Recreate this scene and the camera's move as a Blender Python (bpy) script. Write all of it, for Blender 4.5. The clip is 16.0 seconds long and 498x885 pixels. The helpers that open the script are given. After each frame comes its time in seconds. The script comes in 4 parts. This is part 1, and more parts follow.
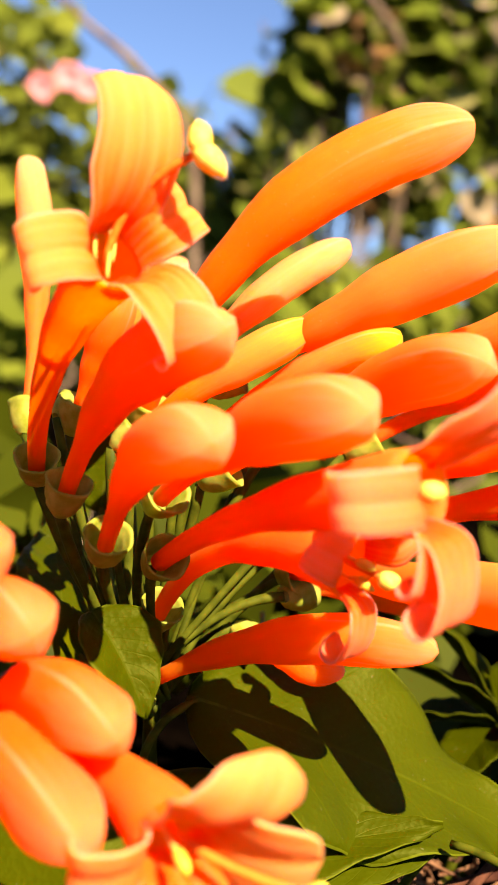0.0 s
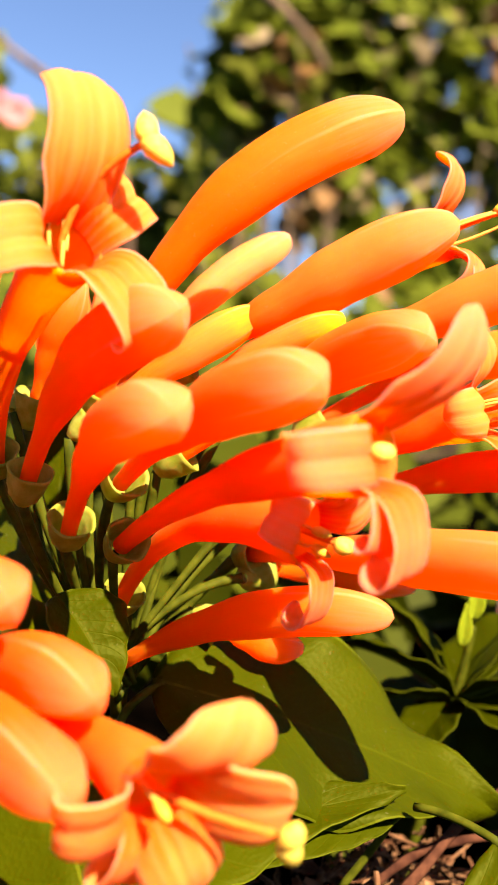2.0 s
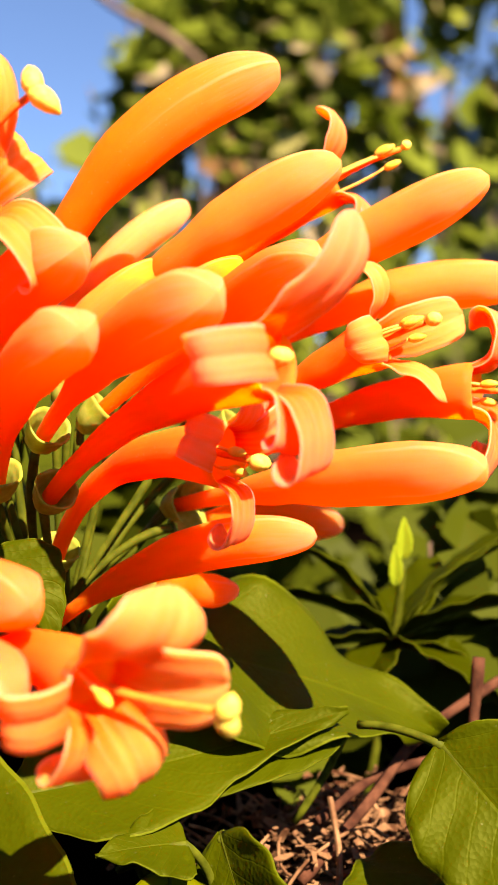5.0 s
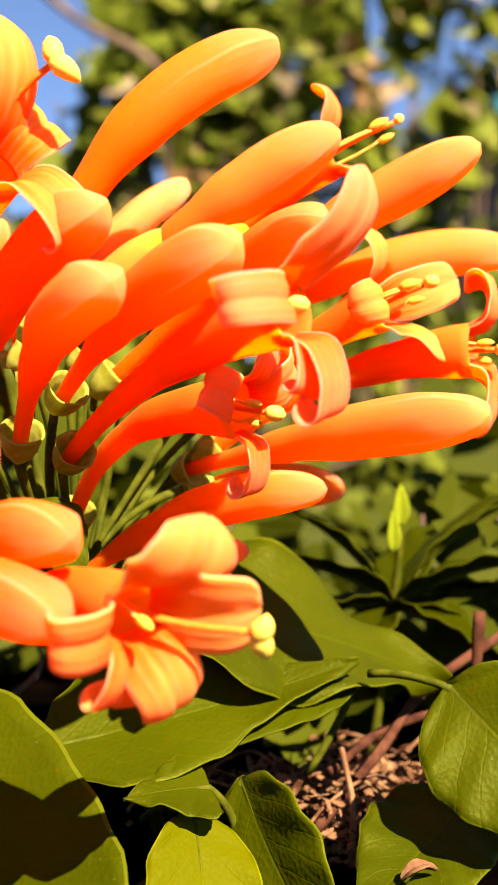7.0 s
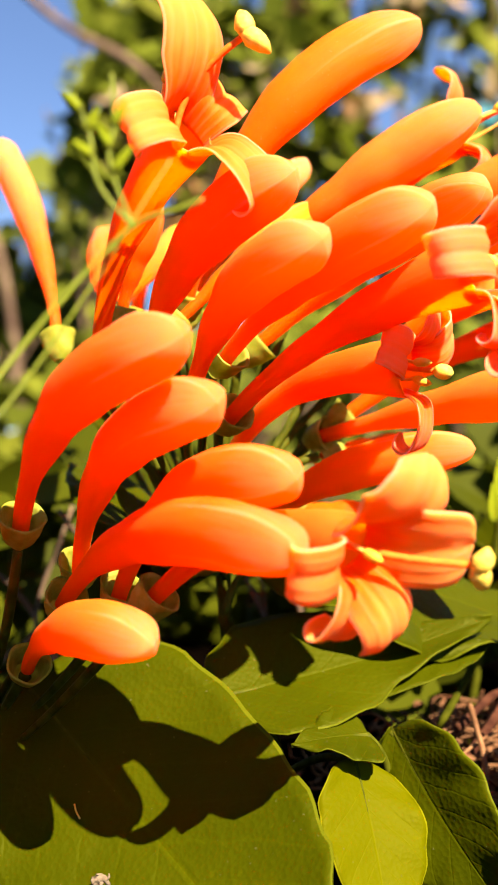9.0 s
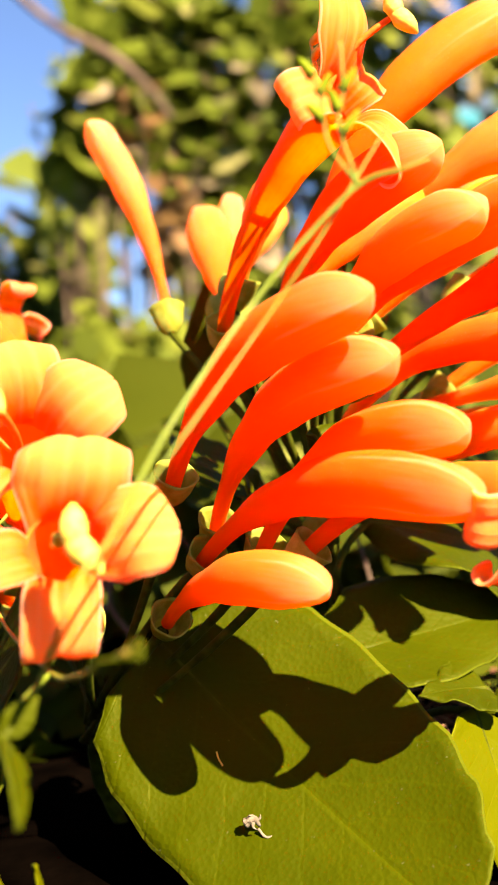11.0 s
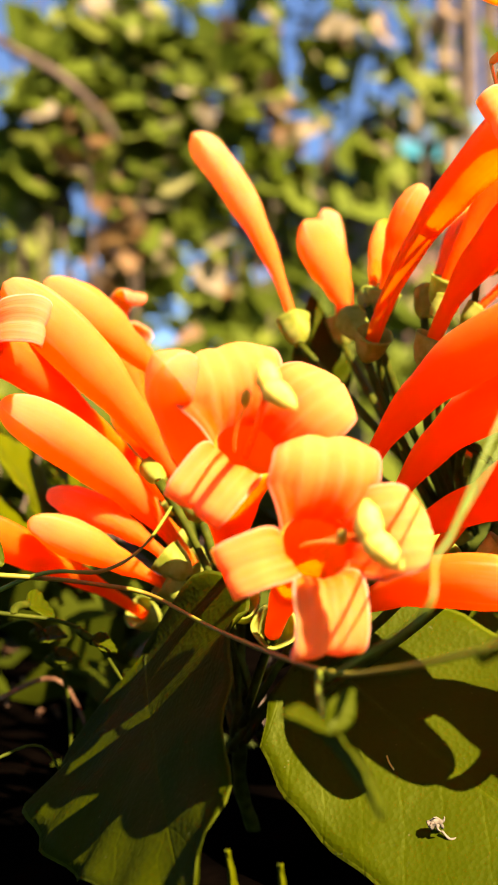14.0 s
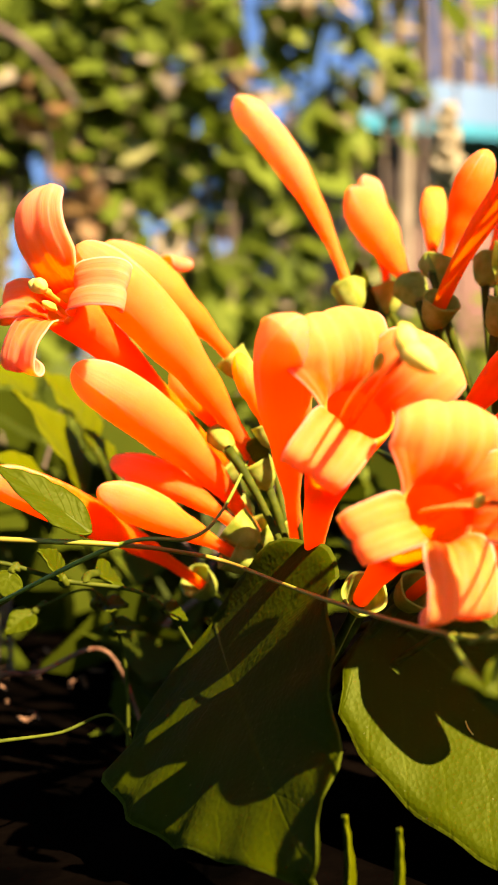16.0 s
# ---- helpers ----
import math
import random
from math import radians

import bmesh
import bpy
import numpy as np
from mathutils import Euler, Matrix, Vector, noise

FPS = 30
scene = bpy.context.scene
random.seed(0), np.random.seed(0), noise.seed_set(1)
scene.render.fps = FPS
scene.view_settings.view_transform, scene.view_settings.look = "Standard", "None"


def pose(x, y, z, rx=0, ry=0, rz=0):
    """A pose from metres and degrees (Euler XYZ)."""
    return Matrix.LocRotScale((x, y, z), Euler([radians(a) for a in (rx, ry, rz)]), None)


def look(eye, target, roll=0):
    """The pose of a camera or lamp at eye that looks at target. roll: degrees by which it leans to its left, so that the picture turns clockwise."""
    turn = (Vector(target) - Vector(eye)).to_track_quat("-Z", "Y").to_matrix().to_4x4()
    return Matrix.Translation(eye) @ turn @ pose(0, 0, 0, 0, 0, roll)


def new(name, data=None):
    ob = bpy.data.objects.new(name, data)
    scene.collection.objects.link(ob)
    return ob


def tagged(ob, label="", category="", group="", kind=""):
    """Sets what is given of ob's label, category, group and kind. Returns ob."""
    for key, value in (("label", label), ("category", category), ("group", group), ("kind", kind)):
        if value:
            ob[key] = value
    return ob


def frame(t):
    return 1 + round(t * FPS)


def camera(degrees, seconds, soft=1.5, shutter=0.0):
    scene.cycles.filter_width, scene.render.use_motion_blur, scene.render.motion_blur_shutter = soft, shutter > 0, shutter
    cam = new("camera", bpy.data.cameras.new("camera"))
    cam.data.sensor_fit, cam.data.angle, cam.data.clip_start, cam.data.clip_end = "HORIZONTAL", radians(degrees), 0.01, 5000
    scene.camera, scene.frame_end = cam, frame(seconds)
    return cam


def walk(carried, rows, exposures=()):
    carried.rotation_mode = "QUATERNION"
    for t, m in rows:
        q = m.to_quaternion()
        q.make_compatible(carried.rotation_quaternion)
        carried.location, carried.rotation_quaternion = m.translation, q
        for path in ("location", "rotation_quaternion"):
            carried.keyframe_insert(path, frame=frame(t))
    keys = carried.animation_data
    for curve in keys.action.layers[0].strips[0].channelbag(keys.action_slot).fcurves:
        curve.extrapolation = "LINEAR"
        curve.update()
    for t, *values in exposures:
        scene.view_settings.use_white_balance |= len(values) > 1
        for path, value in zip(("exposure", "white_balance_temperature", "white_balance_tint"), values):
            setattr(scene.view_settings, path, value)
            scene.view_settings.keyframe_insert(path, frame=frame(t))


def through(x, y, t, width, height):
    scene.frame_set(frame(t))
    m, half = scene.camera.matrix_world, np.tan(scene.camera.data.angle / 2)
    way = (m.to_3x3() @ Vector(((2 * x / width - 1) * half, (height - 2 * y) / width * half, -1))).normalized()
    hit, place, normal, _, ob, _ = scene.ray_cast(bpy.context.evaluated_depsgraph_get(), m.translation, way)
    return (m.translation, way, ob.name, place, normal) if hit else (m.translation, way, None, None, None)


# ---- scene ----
cam = camera(25.4, 16.0)
cam.data.dof.use_dof, cam.data.dof.focus_distance, cam.data.dof.aperture_fstop = True, 0.208, 26
METRES, EYE, TILT, LEAN, TURN = 0.21, 0.13, -4.0, -8.0, 0.0
ROWS = [
    (0.0, 0.0, 0.0, 0.0, 0.0, 0.0, -0.0),
    (0.5, -0.0116, -0.014, -0.001, -0.25, 0.49, 0.29),
    (1.0, -0.0208, -0.0233, -0.0053, -0.64, 0.8, 0.59),
    (1.5, -0.023, -0.0328, -0.0134, -1.51, 1.03, 1.2),
    (2.0, -0.012, -0.0347, -0.0337, -3.0, 1.02, 2.57),
    (2.5, 0.0136, -0.0274, -0.0587, -4.28, 0.95, 4.86),
    (3.0, 0.021, -0.0408, -0.0685, -5.14, 1.79, 6.19),
    (3.5, 0.0125, -0.0509, -0.0884, -5.59, 1.83, 7.04),
    (6.0, -0.0109, -0.1022, -0.1375, -6.23, 3.33, 8.93),
    (6.5, -0.0235, -0.1118, -0.1496, -6.81, 3.41, 9.28),
    (7.0, -0.0521, -0.1135, -0.1717, -7.4, 3.07, 9.83),
    (7.5, -0.0954, -0.1201, -0.1853, -7.34, 3.34, 10.01),
    (8.0, -0.1435, -0.1223, -0.1904, -7.92, 3.48, 10.15),
    (8.5, -0.1876, -0.1289, -0.1897, -8.32, 3.76, 10.37),
    (9.0, -0.2358, -0.1284, -0.1906, -8.75, 3.39, 10.1),
    (11.5, -0.4371, -0.1472, -0.202, -10.54, 3.12, 9.95),
    (12.0, -0.4763, -0.1363, -0.1998, -10.75, 2.81, 9.65),
    (12.5, -0.5177, -0.1299, -0.1949, -11.71, 2.69, 9.51),
    (13.0, -0.5642, -0.122, -0.1905, -13.69, 2.65, 9.38),
    (13.5, -0.6048, -0.1129, -0.1838, -14.36, 2.98, 9.38),
    (14.0, -0.6348, -0.104, -0.1779, -14.55, 3.7, 9.53),
    (14.5, -0.669, -0.092, -0.1807, -15.3, 3.04, 9.21),
    (15.0, -0.703, -0.0844, -0.181, -16.19, 2.42, 9.07),
    (15.5, -0.7285, -0.0729, -0.1745, -16.87, 1.98, 9.34),
    (16.0, -0.749, -0.061, -0.1628, -17.16, 1.85, 9.61),
]
walk(cam, [(t, pose(0, 0, EYE, TILT, LEAN, TURN) @ pose(METRES * x, METRES * y, METRES * z, 90 + pitch, roll, yaw)) for t, x, y, z, yaw, pitch, roll in ROWS], [(0.0, 2.24, 7250, 17), (3.5, 2.28, 7250, 16), (6.0, 2.39, 7200, 16), (9.0, 2.33, 7250, 15), (11.5, 2.72, 7200, 16), (12.2, 2.66, 7200, 15), (13.0, 2.55, 7200, 15), (14.0, 2.45, 7200, 15), (16.0, 2.54, 7200, 14)])

# light: sun high behind the camera's right shoulder, clear sky
TO_SUN = Vector((0.303, -0.657, 0.690)).normalized()
world = bpy.data.worlds.new("sky")
scene.world = world
world.use_nodes = True
sky = world.node_tree.nodes.new("ShaderNodeTexSky")
sky.sky_type, sky.sun_disc = "NISHITA", False
sky.ozone_density, sky.dust_density, sky.air_density = 7.0, 0.2, 0.75
sky.sun_elevation = math.asin(TO_SUN.z)
sky.sun_rotation = math.atan2(TO_SUN.x, TO_SUN.y)
background = world.node_tree.nodes["Background"]
background.inputs["Strength"].default_value = 0.044
world.node_tree.links.new(sky.outputs["Color"], background.inputs["Color"])
sun = new("sun", bpy.data.lights.new("sun", "SUN"))
sun.data.energy, sun.data.angle, sun.data.color = 5.0, radians(0.5), (1.0, 0.89, 0.79)
sun.matrix_world = look(TO_SUN * 5, (0, 0, 0))


# ---------------------------------------------------------------- materials
class Nodes:
    """Short hand for building one node material."""

    def __init__(self, name):
        self.mat = bpy.data.materials.new(name)
        self.mat.use_nodes = True
        self.tree = self.mat.node_tree
        self.bsdf = self.tree.nodes["Principled BSDF"]
        self.out = self.tree.nodes["Material Output"]

    def add(self, kind, **inputs):
        node = self.tree.nodes.new("ShaderNode" + kind)
        for key, value in inputs.items():
            self.put(node.inputs[key.replace("_", " ")], value)
        return node

    def put(self, socket, value):
        if isinstance(value, bpy.types.NodeSocket):
            self.tree.links.new(value, socket)
        else:
            socket.default_value = value

    def math(self, how, a, b=0.0):
        node = self.tree.nodes.new("ShaderNodeMath")
        node.operation = how
        self.put(node.inputs[0], a), self.put(node.inputs[1], b)
        return node.outputs[0]

    def ramp(self, factor, *stops):
        node = self.tree.nodes.new("ShaderNodeValToRGB")
        while len(node.color_ramp.elements) < len(stops):
            node.color_ramp.elements.new(0.5)
        for el, (place, colour) in zip(node.color_ramp.elements, stops):
            el.position = place
            el.color = (*colour, 1) if len(colour) == 3 else colour
        self.put(node.inputs[0], factor)
        return node.outputs[0]

    def mix(self, factor, a, b, how="MIX"):
        node = self.tree.nodes.new("ShaderNodeMix")
        node.data_type, node.blend_type = "RGBA", how
        self.put(node.inputs[0], factor)
        for socket, value in ((node.inputs[6], a), (node.inputs[7], b)):
            self.put(socket, (*value, 1) if isinstance(value, tuple) else value)
        return node.outputs[2]

    def noise(self, scale, detail=4.0, where=None, rough=0.5):
        node = self.add("TexNoise", Scale=scale, Detail=detail, Roughness=rough)
        self.put(node.inputs["Vector"], where or self.place())
        return node.outputs[0]

    def place(self):
        return self.add("NewGeometry").outputs["Position"]

    def along(self):
        """How far across and how far along its thing a point lies, 0 to 1."""
        split = self.add("SeparateXYZ")
        self.tree.links.new(self.add("TexCoord").outputs["UV"], split.inputs[0])
        return split.outputs[0], split.outputs[1]

    def chance(self):
        return self.add("ObjectInfo").outputs["Random"]

    def bump(self, height, strength=0.3, distance=0.0005):
        node = self.add("Bump", Strength=strength, Distance=distance, Height=height)
        self.put(self.bsdf.inputs["Normal"], node.outputs[0])
        return node.outputs[0]

    def done(self, colour, rough=0.6, through=0.0, specular=0.3, glow_colour=None, sheen=0.0, deep=0.0, gloss=None):
        b = self.bsdf
        self.put(b.inputs["Base Color"], (*colour, 1) if isinstance(colour, tuple) else colour)
        self.put(b.inputs["Roughness"], rough)
        self.put(b.inputs["Specular IOR Level"], specular)
        if gloss:
            self.put(b.inputs["Specular Tint"], (*gloss, 1))
        self.put(b.inputs["Sheen Weight"], sheen)
        self.put(b.inputs["Sheen Tint"], (1.0, 0.6, 0.3, 1))
        if deep:
            self.put(b.inputs["Subsurface Weight"], deep)
            self.put(b.inputs["Subsurface Radius"], (1.0, 0.8, 0.12))
            self.put(b.inputs["Subsurface Scale"], 0.01)
        if through:
            thin = self.add("BsdfTranslucent")
            value = glow_colour or colour
            self.put(thin.inputs[0], (*value, 1) if isinstance(value, tuple) else value)
            both = self.add("MixShader", Fac=through)
            self.tree.links.new(b.outputs[0], both.inputs[1])
            self.tree.links.new(thin.outputs[0], both.inputs[2])
            self.tree.links.new(both.outputs[0], self.out.inputs[0])
        return self.mat


def corolla_material(name, low, middle, tip, seams, pale=0.0):
    """Flame-orange petal tissue: red at the throat end, paler and downy towards the tip, with some sunlight painted in
    there.
    """
    n = Nodes(name)
    u, v = n.along()
    streak = n.noise(6.0, 3.0, n.add("CombineXYZ", X=n.math("MULTIPLY", u, 7.0), Y=n.math("MULTIPLY", v, 1.2), Z=n.chance()).outputs[0])
    shifted = n.math("ADD", v, n.math("MULTIPLY", n.math("SUBTRACT", streak, 0.5), 0.26))
    colour = n.ramp(shifted, (0.0, (0.97, 0.125, 0.002)), (0.35, (0.98, 0.175, 0.003)), (0.6, low), (0.8, middle), (0.98, tip))
    if pale:
        colour = n.mix(pale, colour, (0.97, 0.4, 0.16))
    if seams:
        # the paired margins of the closed lobes: two pale downy lines with a groove between
        fold = n.math("ABSOLUTE", n.math("SUBTRACT", n.math("FRACT", n.math("MULTIPLY", u, 4.0)), 0.5))
        late = n.math("MINIMUM", n.math("MAXIMUM", n.math("MULTIPLY", n.math("SUBTRACT", shifted, 0.66), 5.0), 0.0), 1.0)
        line = n.math("MULTIPLY", n.math("MAXIMUM", n.math("SUBTRACT", 1.0, n.math("MULTIPLY", fold, 17.0)), 0.0), late)
        groove = n.math("MULTIPLY", n.math("MAXIMUM", n.math("SUBTRACT", 1.0, n.math("MULTIPLY", fold, 60.0)), 0.0), late)
        colour = n.mix(n.math("MULTIPLY", line, 0.6), colour, (0.97, 0.56, 0.32))
        colour = n.mix(n.math("MULTIPLY", groove, 0.3), colour, (0.9, 0.2, 0.03))
    blotch = n.noise(220.0, 3.0)
    colour = n.mix(n.math("MULTIPLY", blotch, 0.14), colour, (0.93, 0.13, 0.004))
    down = n.noise(2600.0, 2.0)
    fleck = n.math("MULTIPLY", n.math("GREATER_THAN", n.noise(1500.0, 1.0), 0.72), 0.12)
    colour = n.mix(fleck, colour, (0.97, 0.5, 0.25))
    n.bump(n.math("ADD", streak, n.math("MULTIPLY", down, 0.6)), 0.3, 0.0003)
    return n.done(colour, 0.62, 0.62, 0.1, glow_colour=n.mix(0.5, colour, (1.0, 0.27, 0.004)), sheen=0.08, deep=0.8)


def petal_material(name, inner, crown, rim, foot=(0.92, 0.06, 0.001), glow=(1.0, 0.25, 0.003)):
    """A curled petal: fine lengthwise nerves, a pale downy margin."""
    n = Nodes(name)
    u, v = n.along()
    nerve = n.noise(5.0, 3.0, n.add("CombineXYZ", X=n.math("MULTIPLY", u, 3.2), Y=n.math("MULTIPLY", v, 0.6), Z=n.chance()).outputs[0])
    edge = n.math("GREATER_THAN", n.math("ABSOLUTE", n.math("SUBTRACT", u, 0.5)), 0.468)
    colour = n.ramp(n.math("ADD", v, n.math("MULTIPLY", n.math("SUBTRACT", nerve, 0.5), 0.34)), (0.0, foot), (0.2, (0.95, 0.13, 0.004)), (0.42, inner), (1.0, crown))
    stripe = n.math("POWER", n.math("ABSOLUTE", n.math("SINE", n.math("MULTIPLY", n.math("ADD", u, n.math("MULTIPLY", nerve, 0.05)), 18.8))), 6.0)
    colour = n.mix(n.math("MULTIPLY", stripe, 0.12), colour, rim)
    colour = n.mix(n.math("MULTIPLY", edge, 0.7), colour, rim)
    n.bump(n.math("ADD", nerve, n.math("MULTIPLY", stripe, 0.3)), 0.3, 0.0006)
    return n.done(colour, 0.65, 0.55, 0.06, glow_colour=n.mix(0.5, colour, glow), sheen=0.08, deep=0.4)


def leaf_material(name, dark, light, through=0.22, shine=0.05):
    n = Nodes(name)
    u, v = n.along()
    out = n.math("ABSOLUTE", n.math("SUBTRACT", u, 0.5))
    rib = n.math("SUBTRACT", n.math("MULTIPLY", v, 8.5), n.math("MULTIPLY", out, 5.0))
    wob = n.math("ADD", rib, n.math("MULTIPLY", n.noise(160.0, 2.0), 0.35))
    side = n.math("ABSOLUTE", n.math("SUBTRACT", n.math("FRACT", wob), 0.5))
    vein = n.math("SUBTRACT", 1.0, n.math("MINIMUM", n.math("MULTIPLY", side, 14.0), 1.0))
    mid = n.math("SUBTRACT", 1.0, n.math("MINIMUM", n.math("MULTIPLY", out, 55.0), 1.0))
    lines = n.math("MAXIMUM", n.math("MULTIPLY", vein, 0.35), mid)
    cells = n.add("TexVoronoi", Scale=900.0)
    n.put(cells.inputs["Vector"], n.place())
    patch = n.noise(45.0, 4.0)
    colour = n.mix(patch, dark, light)
    colour = n.mix(n.math("MULTIPLY", n.math("GREATER_THAN", n.noise(520.0, 2.0), 0.7), 0.5), colour, light)
    colour = n.mix(n.math("MULTIPLY", lines, 0.3), colour, tuple(min(1.0, c * 1.4) for c in light))
    margin = n.math("GREATER_THAN", out, 0.487)
    colour = n.mix(n.math("MULTIPLY", margin, 0.5), colour, tuple(min(1.0, c * 2.2 + 0.004) for c in light))
    speck = n.math("GREATER_THAN", n.noise(1100.0, 1.0), 0.765)
    colour = n.mix(n.math("MULTIPLY", speck, 0.22), colour, (0.2, 0.19, 0.08))
    n.bump(n.math("ADD", n.math("MULTIPLY", lines, -0.5), n.math("ADD", n.math("MULTIPLY", cells.outputs["Distance"], 0.4), n.math("MULTIPLY", n.noise(180.0, 3.0), 1.0))), 0.42, 0.0006)
    return n.done(colour, n.math("ADD", n.math("MULTIPLY", patch, 0.2), 0.42), through, shine, glow_colour=light, gloss=(0.95, 1.0, 0.2))


def plain_material(name, a, b, scale, rough=0.7, through=0.0, strength=0.3, relief=0.0006, specular=0.3):
    n = Nodes(name)
    grain = n.noise(scale, 5.0)
    colour = n.mix(n.ramp(grain, (0.35, (0, 0, 0)), (0.65, (1, 1, 1))), a, b)
    colour = n.mix(n.math("MULTIPLY", n.noise(scale * 7, 3.0), 0.35), colour, tuple(c * 0.6 for c in a))
    n.bump(grain, strength, relief)
    return n.done(colour, rough, through, specular)


def varied_leaf_material(name, stops, through=0.3):
    """Far leaves, each of its own green."""
    n = Nodes(name)
    island = n.add("NewGeometry").outputs["Random Per Island"]
    colour = n.ramp(island, *stops)
    colour = n.mix(n.math("MULTIPLY", n.noise(30.0, 3.0), 0.4), colour, (0.07, 0.08, 0.003))
    return n.done(colour, 0.6, through, 0.06)


BUD = corolla_material("bud_orange", (0.98, 0.2, 0.007), (0.98, 0.245, 0.024), (0.98, 0.33, 0.125), True)
# peach of slim young buds; on thicker ones a sunlit copy of BUD
PALE_BUD = corolla_material("bud_peach_and_sunlit", (0.98, 0.28, 0.034), (0.98, 0.3, 0.06), (0.98, 0.345, 0.12), True, 0.08)
TUBE = corolla_material("tube_orange", (0.98, 0.17, 0.005), (0.98, 0.21, 0.014), (0.98, 0.28, 0.03), False)
YELLOW_BUD = corolla_material("young_bud_yellow", (0.97, 0.3, 0.05), (0.96, 0.4, 0.06), (0.94, 0.62, 0.02), True)
# redder copy of BUD: weaker light on the lower cluster put into colour
RED_BUD = corolla_material("bud_red_orange_shaded", (0.98, 0.14, 0.003), (0.98, 0.17, 0.009), (0.98, 0.27, 0.09), True)
CREAMY_BUD = corolla_material("bud_cream_peach", (0.98, 0.33, 0.09), (0.98, 0.42, 0.14), (0.98, 0.5, 0.2), True, 0.15)
PETAL = petal_material("petal_orange", (0.97, 0.24, 0.06), (0.97, 0.32, 0.125), (0.97, 0.48, 0.27))
PALE_PETAL = petal_material("petal_pale", (0.97, 0.275, 0.042), (0.96, 0.395, 0.09), (0.97, 0.53, 0.24), (0.95, 0.16, 0.005), (1.0, 0.4, 0.08))
CALYX = plain_material("calyx_green", (0.3, 0.33, 0.025), (0.48, 0.48, 0.08), 350, 0.55, 0.5, specular=0.1)
STALK = plain_material("stalk_green", (0.035, 0.042, 0.002), (0.075, 0.082, 0.005), 300, 0.6, 0.1, specular=0.05)
TENDRIL = plain_material("tendril_green", (0.14, 0.18, 0.008), (0.2, 0.24, 0.02), 300, 0.5, 0.2)
RUNNER = plain_material("runner_brown_green", (0.26, 0.14, 0.012), (0.24, 0.22, 0.016), 90, 0.5, 0.1)
FILAMENT = plain_material("filament_yellow", (0.86, 0.46, 0.06), (0.9, 0.56, 0.1), 900, 0.7, 0.25)
STYLE = plain_material("style_orange", (0.9, 0.15, 0.006), (0.93, 0.21, 0.012), 900, 0.7, 0.25)
ANTHER = plain_material("anther_yellow", (0.8, 0.5, 0.03), (0.86, 0.62, 0.07), 900, 0.7, 0.25)
STIGMA = plain_material("stigma_cream", (0.86, 0.58, 0.06), (0.9, 0.67, 0.12), 900, 0.7, 0.25)
LEAF = leaf_material("leaf_green", (0.0195, 0.0265, 0.0002), (0.043, 0.0495, 0.0004), shine=0.1)
# young green raised far above LEAF, standing in for sun on the leaf bud
YOUNG_LEAF = leaf_material("leaf_young_green_sun_boosted", (0.2, 0.26, 0.01), (0.3, 0.36, 0.02), 0.5)
# for yellowish leaves, and as a lit copy of LEAF farther back
PALE_LEAF = leaf_material("leaf_yellow_green_and_sunlit", (0.07, 0.075, 0.0006), (0.1, 0.1, 0.0012), 0.35)
# deep green of the shoot; on the large hanging leaf it paints in shade
DARK_LEAF = leaf_material("leaf_deep_and_shaded_green", (0.011, 0.0145, 0.0002), (0.027, 0.031, 0.0003), 0.1, shine=0.02)
SCRAP = plain_material("scrap_grey_tan", (0.1, 0.075, 0.04), (0.2, 0.155, 0.095), 700, 0.9, 0.0, 0.7)
DRY = plain_material("dry_brown", (0.05, 0.018, 0.007), (0.24, 0.125, 0.055), 160, 0.85, 0.0, 0.5, specular=0.05)
TWIG = plain_material("twig_bark", (0.03, 0.01, 0.005), (0.085, 0.032, 0.015), 220, 0.85, 0.0, 0.6, specular=0.05)
# soil albedo pushed near black: the vine's shade is painted into it
SOIL = plain_material("soil_shade_black", (0.0004, 0.0003, 0.0002), (0.0022, 0.0013, 0.0007), 40, 1.0, 0.0, 0.8, 0.004, 0.0)
BARK = plain_material("bark_grey_brown", (0.07, 0.04, 0.022), (0.16, 0.11, 0.06), 18, 0.9, 0.0, 0.7, 0.006)
FAR_LEAF = varied_leaf_material("vine_leaves", ((0.0, (0.05, 0.07, 0.004)), (0.3, (0.1, 0.13, 0.012)), (0.65, (0.17, 0.205, 0.02)), (0.8, (0.25, 0.26, 0.045)), (0.86, (0.4, 0.29, 0.16)), (0.94, (0.46, 0.36, 0.22)), (1.0, (0.36, 0.12, 0.04))), 0.45)
DEAD_LEAF = varied_leaf_material("dead_leaves", ((0.0, (0.08, 0.035, 0.012)), (0.5, (0.2, 0.09, 0.035)), (1.0, (0.34, 0.23, 0.12))), 0.3)
HEDGE_LEAF = varied_leaf_material("hedge_leaves", ((0.0, (0.05, 0.065, 0.006)), (0.5, (0.105, 0.13, 0.012)), (0.93, (0.18, 0.2, 0.02)), (1.0, (0.3, 0.2, 0.1))), 0.4)
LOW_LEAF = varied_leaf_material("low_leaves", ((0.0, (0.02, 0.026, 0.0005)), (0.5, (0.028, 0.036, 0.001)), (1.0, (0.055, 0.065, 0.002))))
CREAM = plain_material("cream_floret", (0.3, 0.22, 0.09), (0.4, 0.31, 0.16), 60, 0.7, 0.2)
PINK = plain_material("pink_petal", (0.6, 0.16, 0.15), (0.7, 0.27, 0.24), 60, 0.6, 0.2)


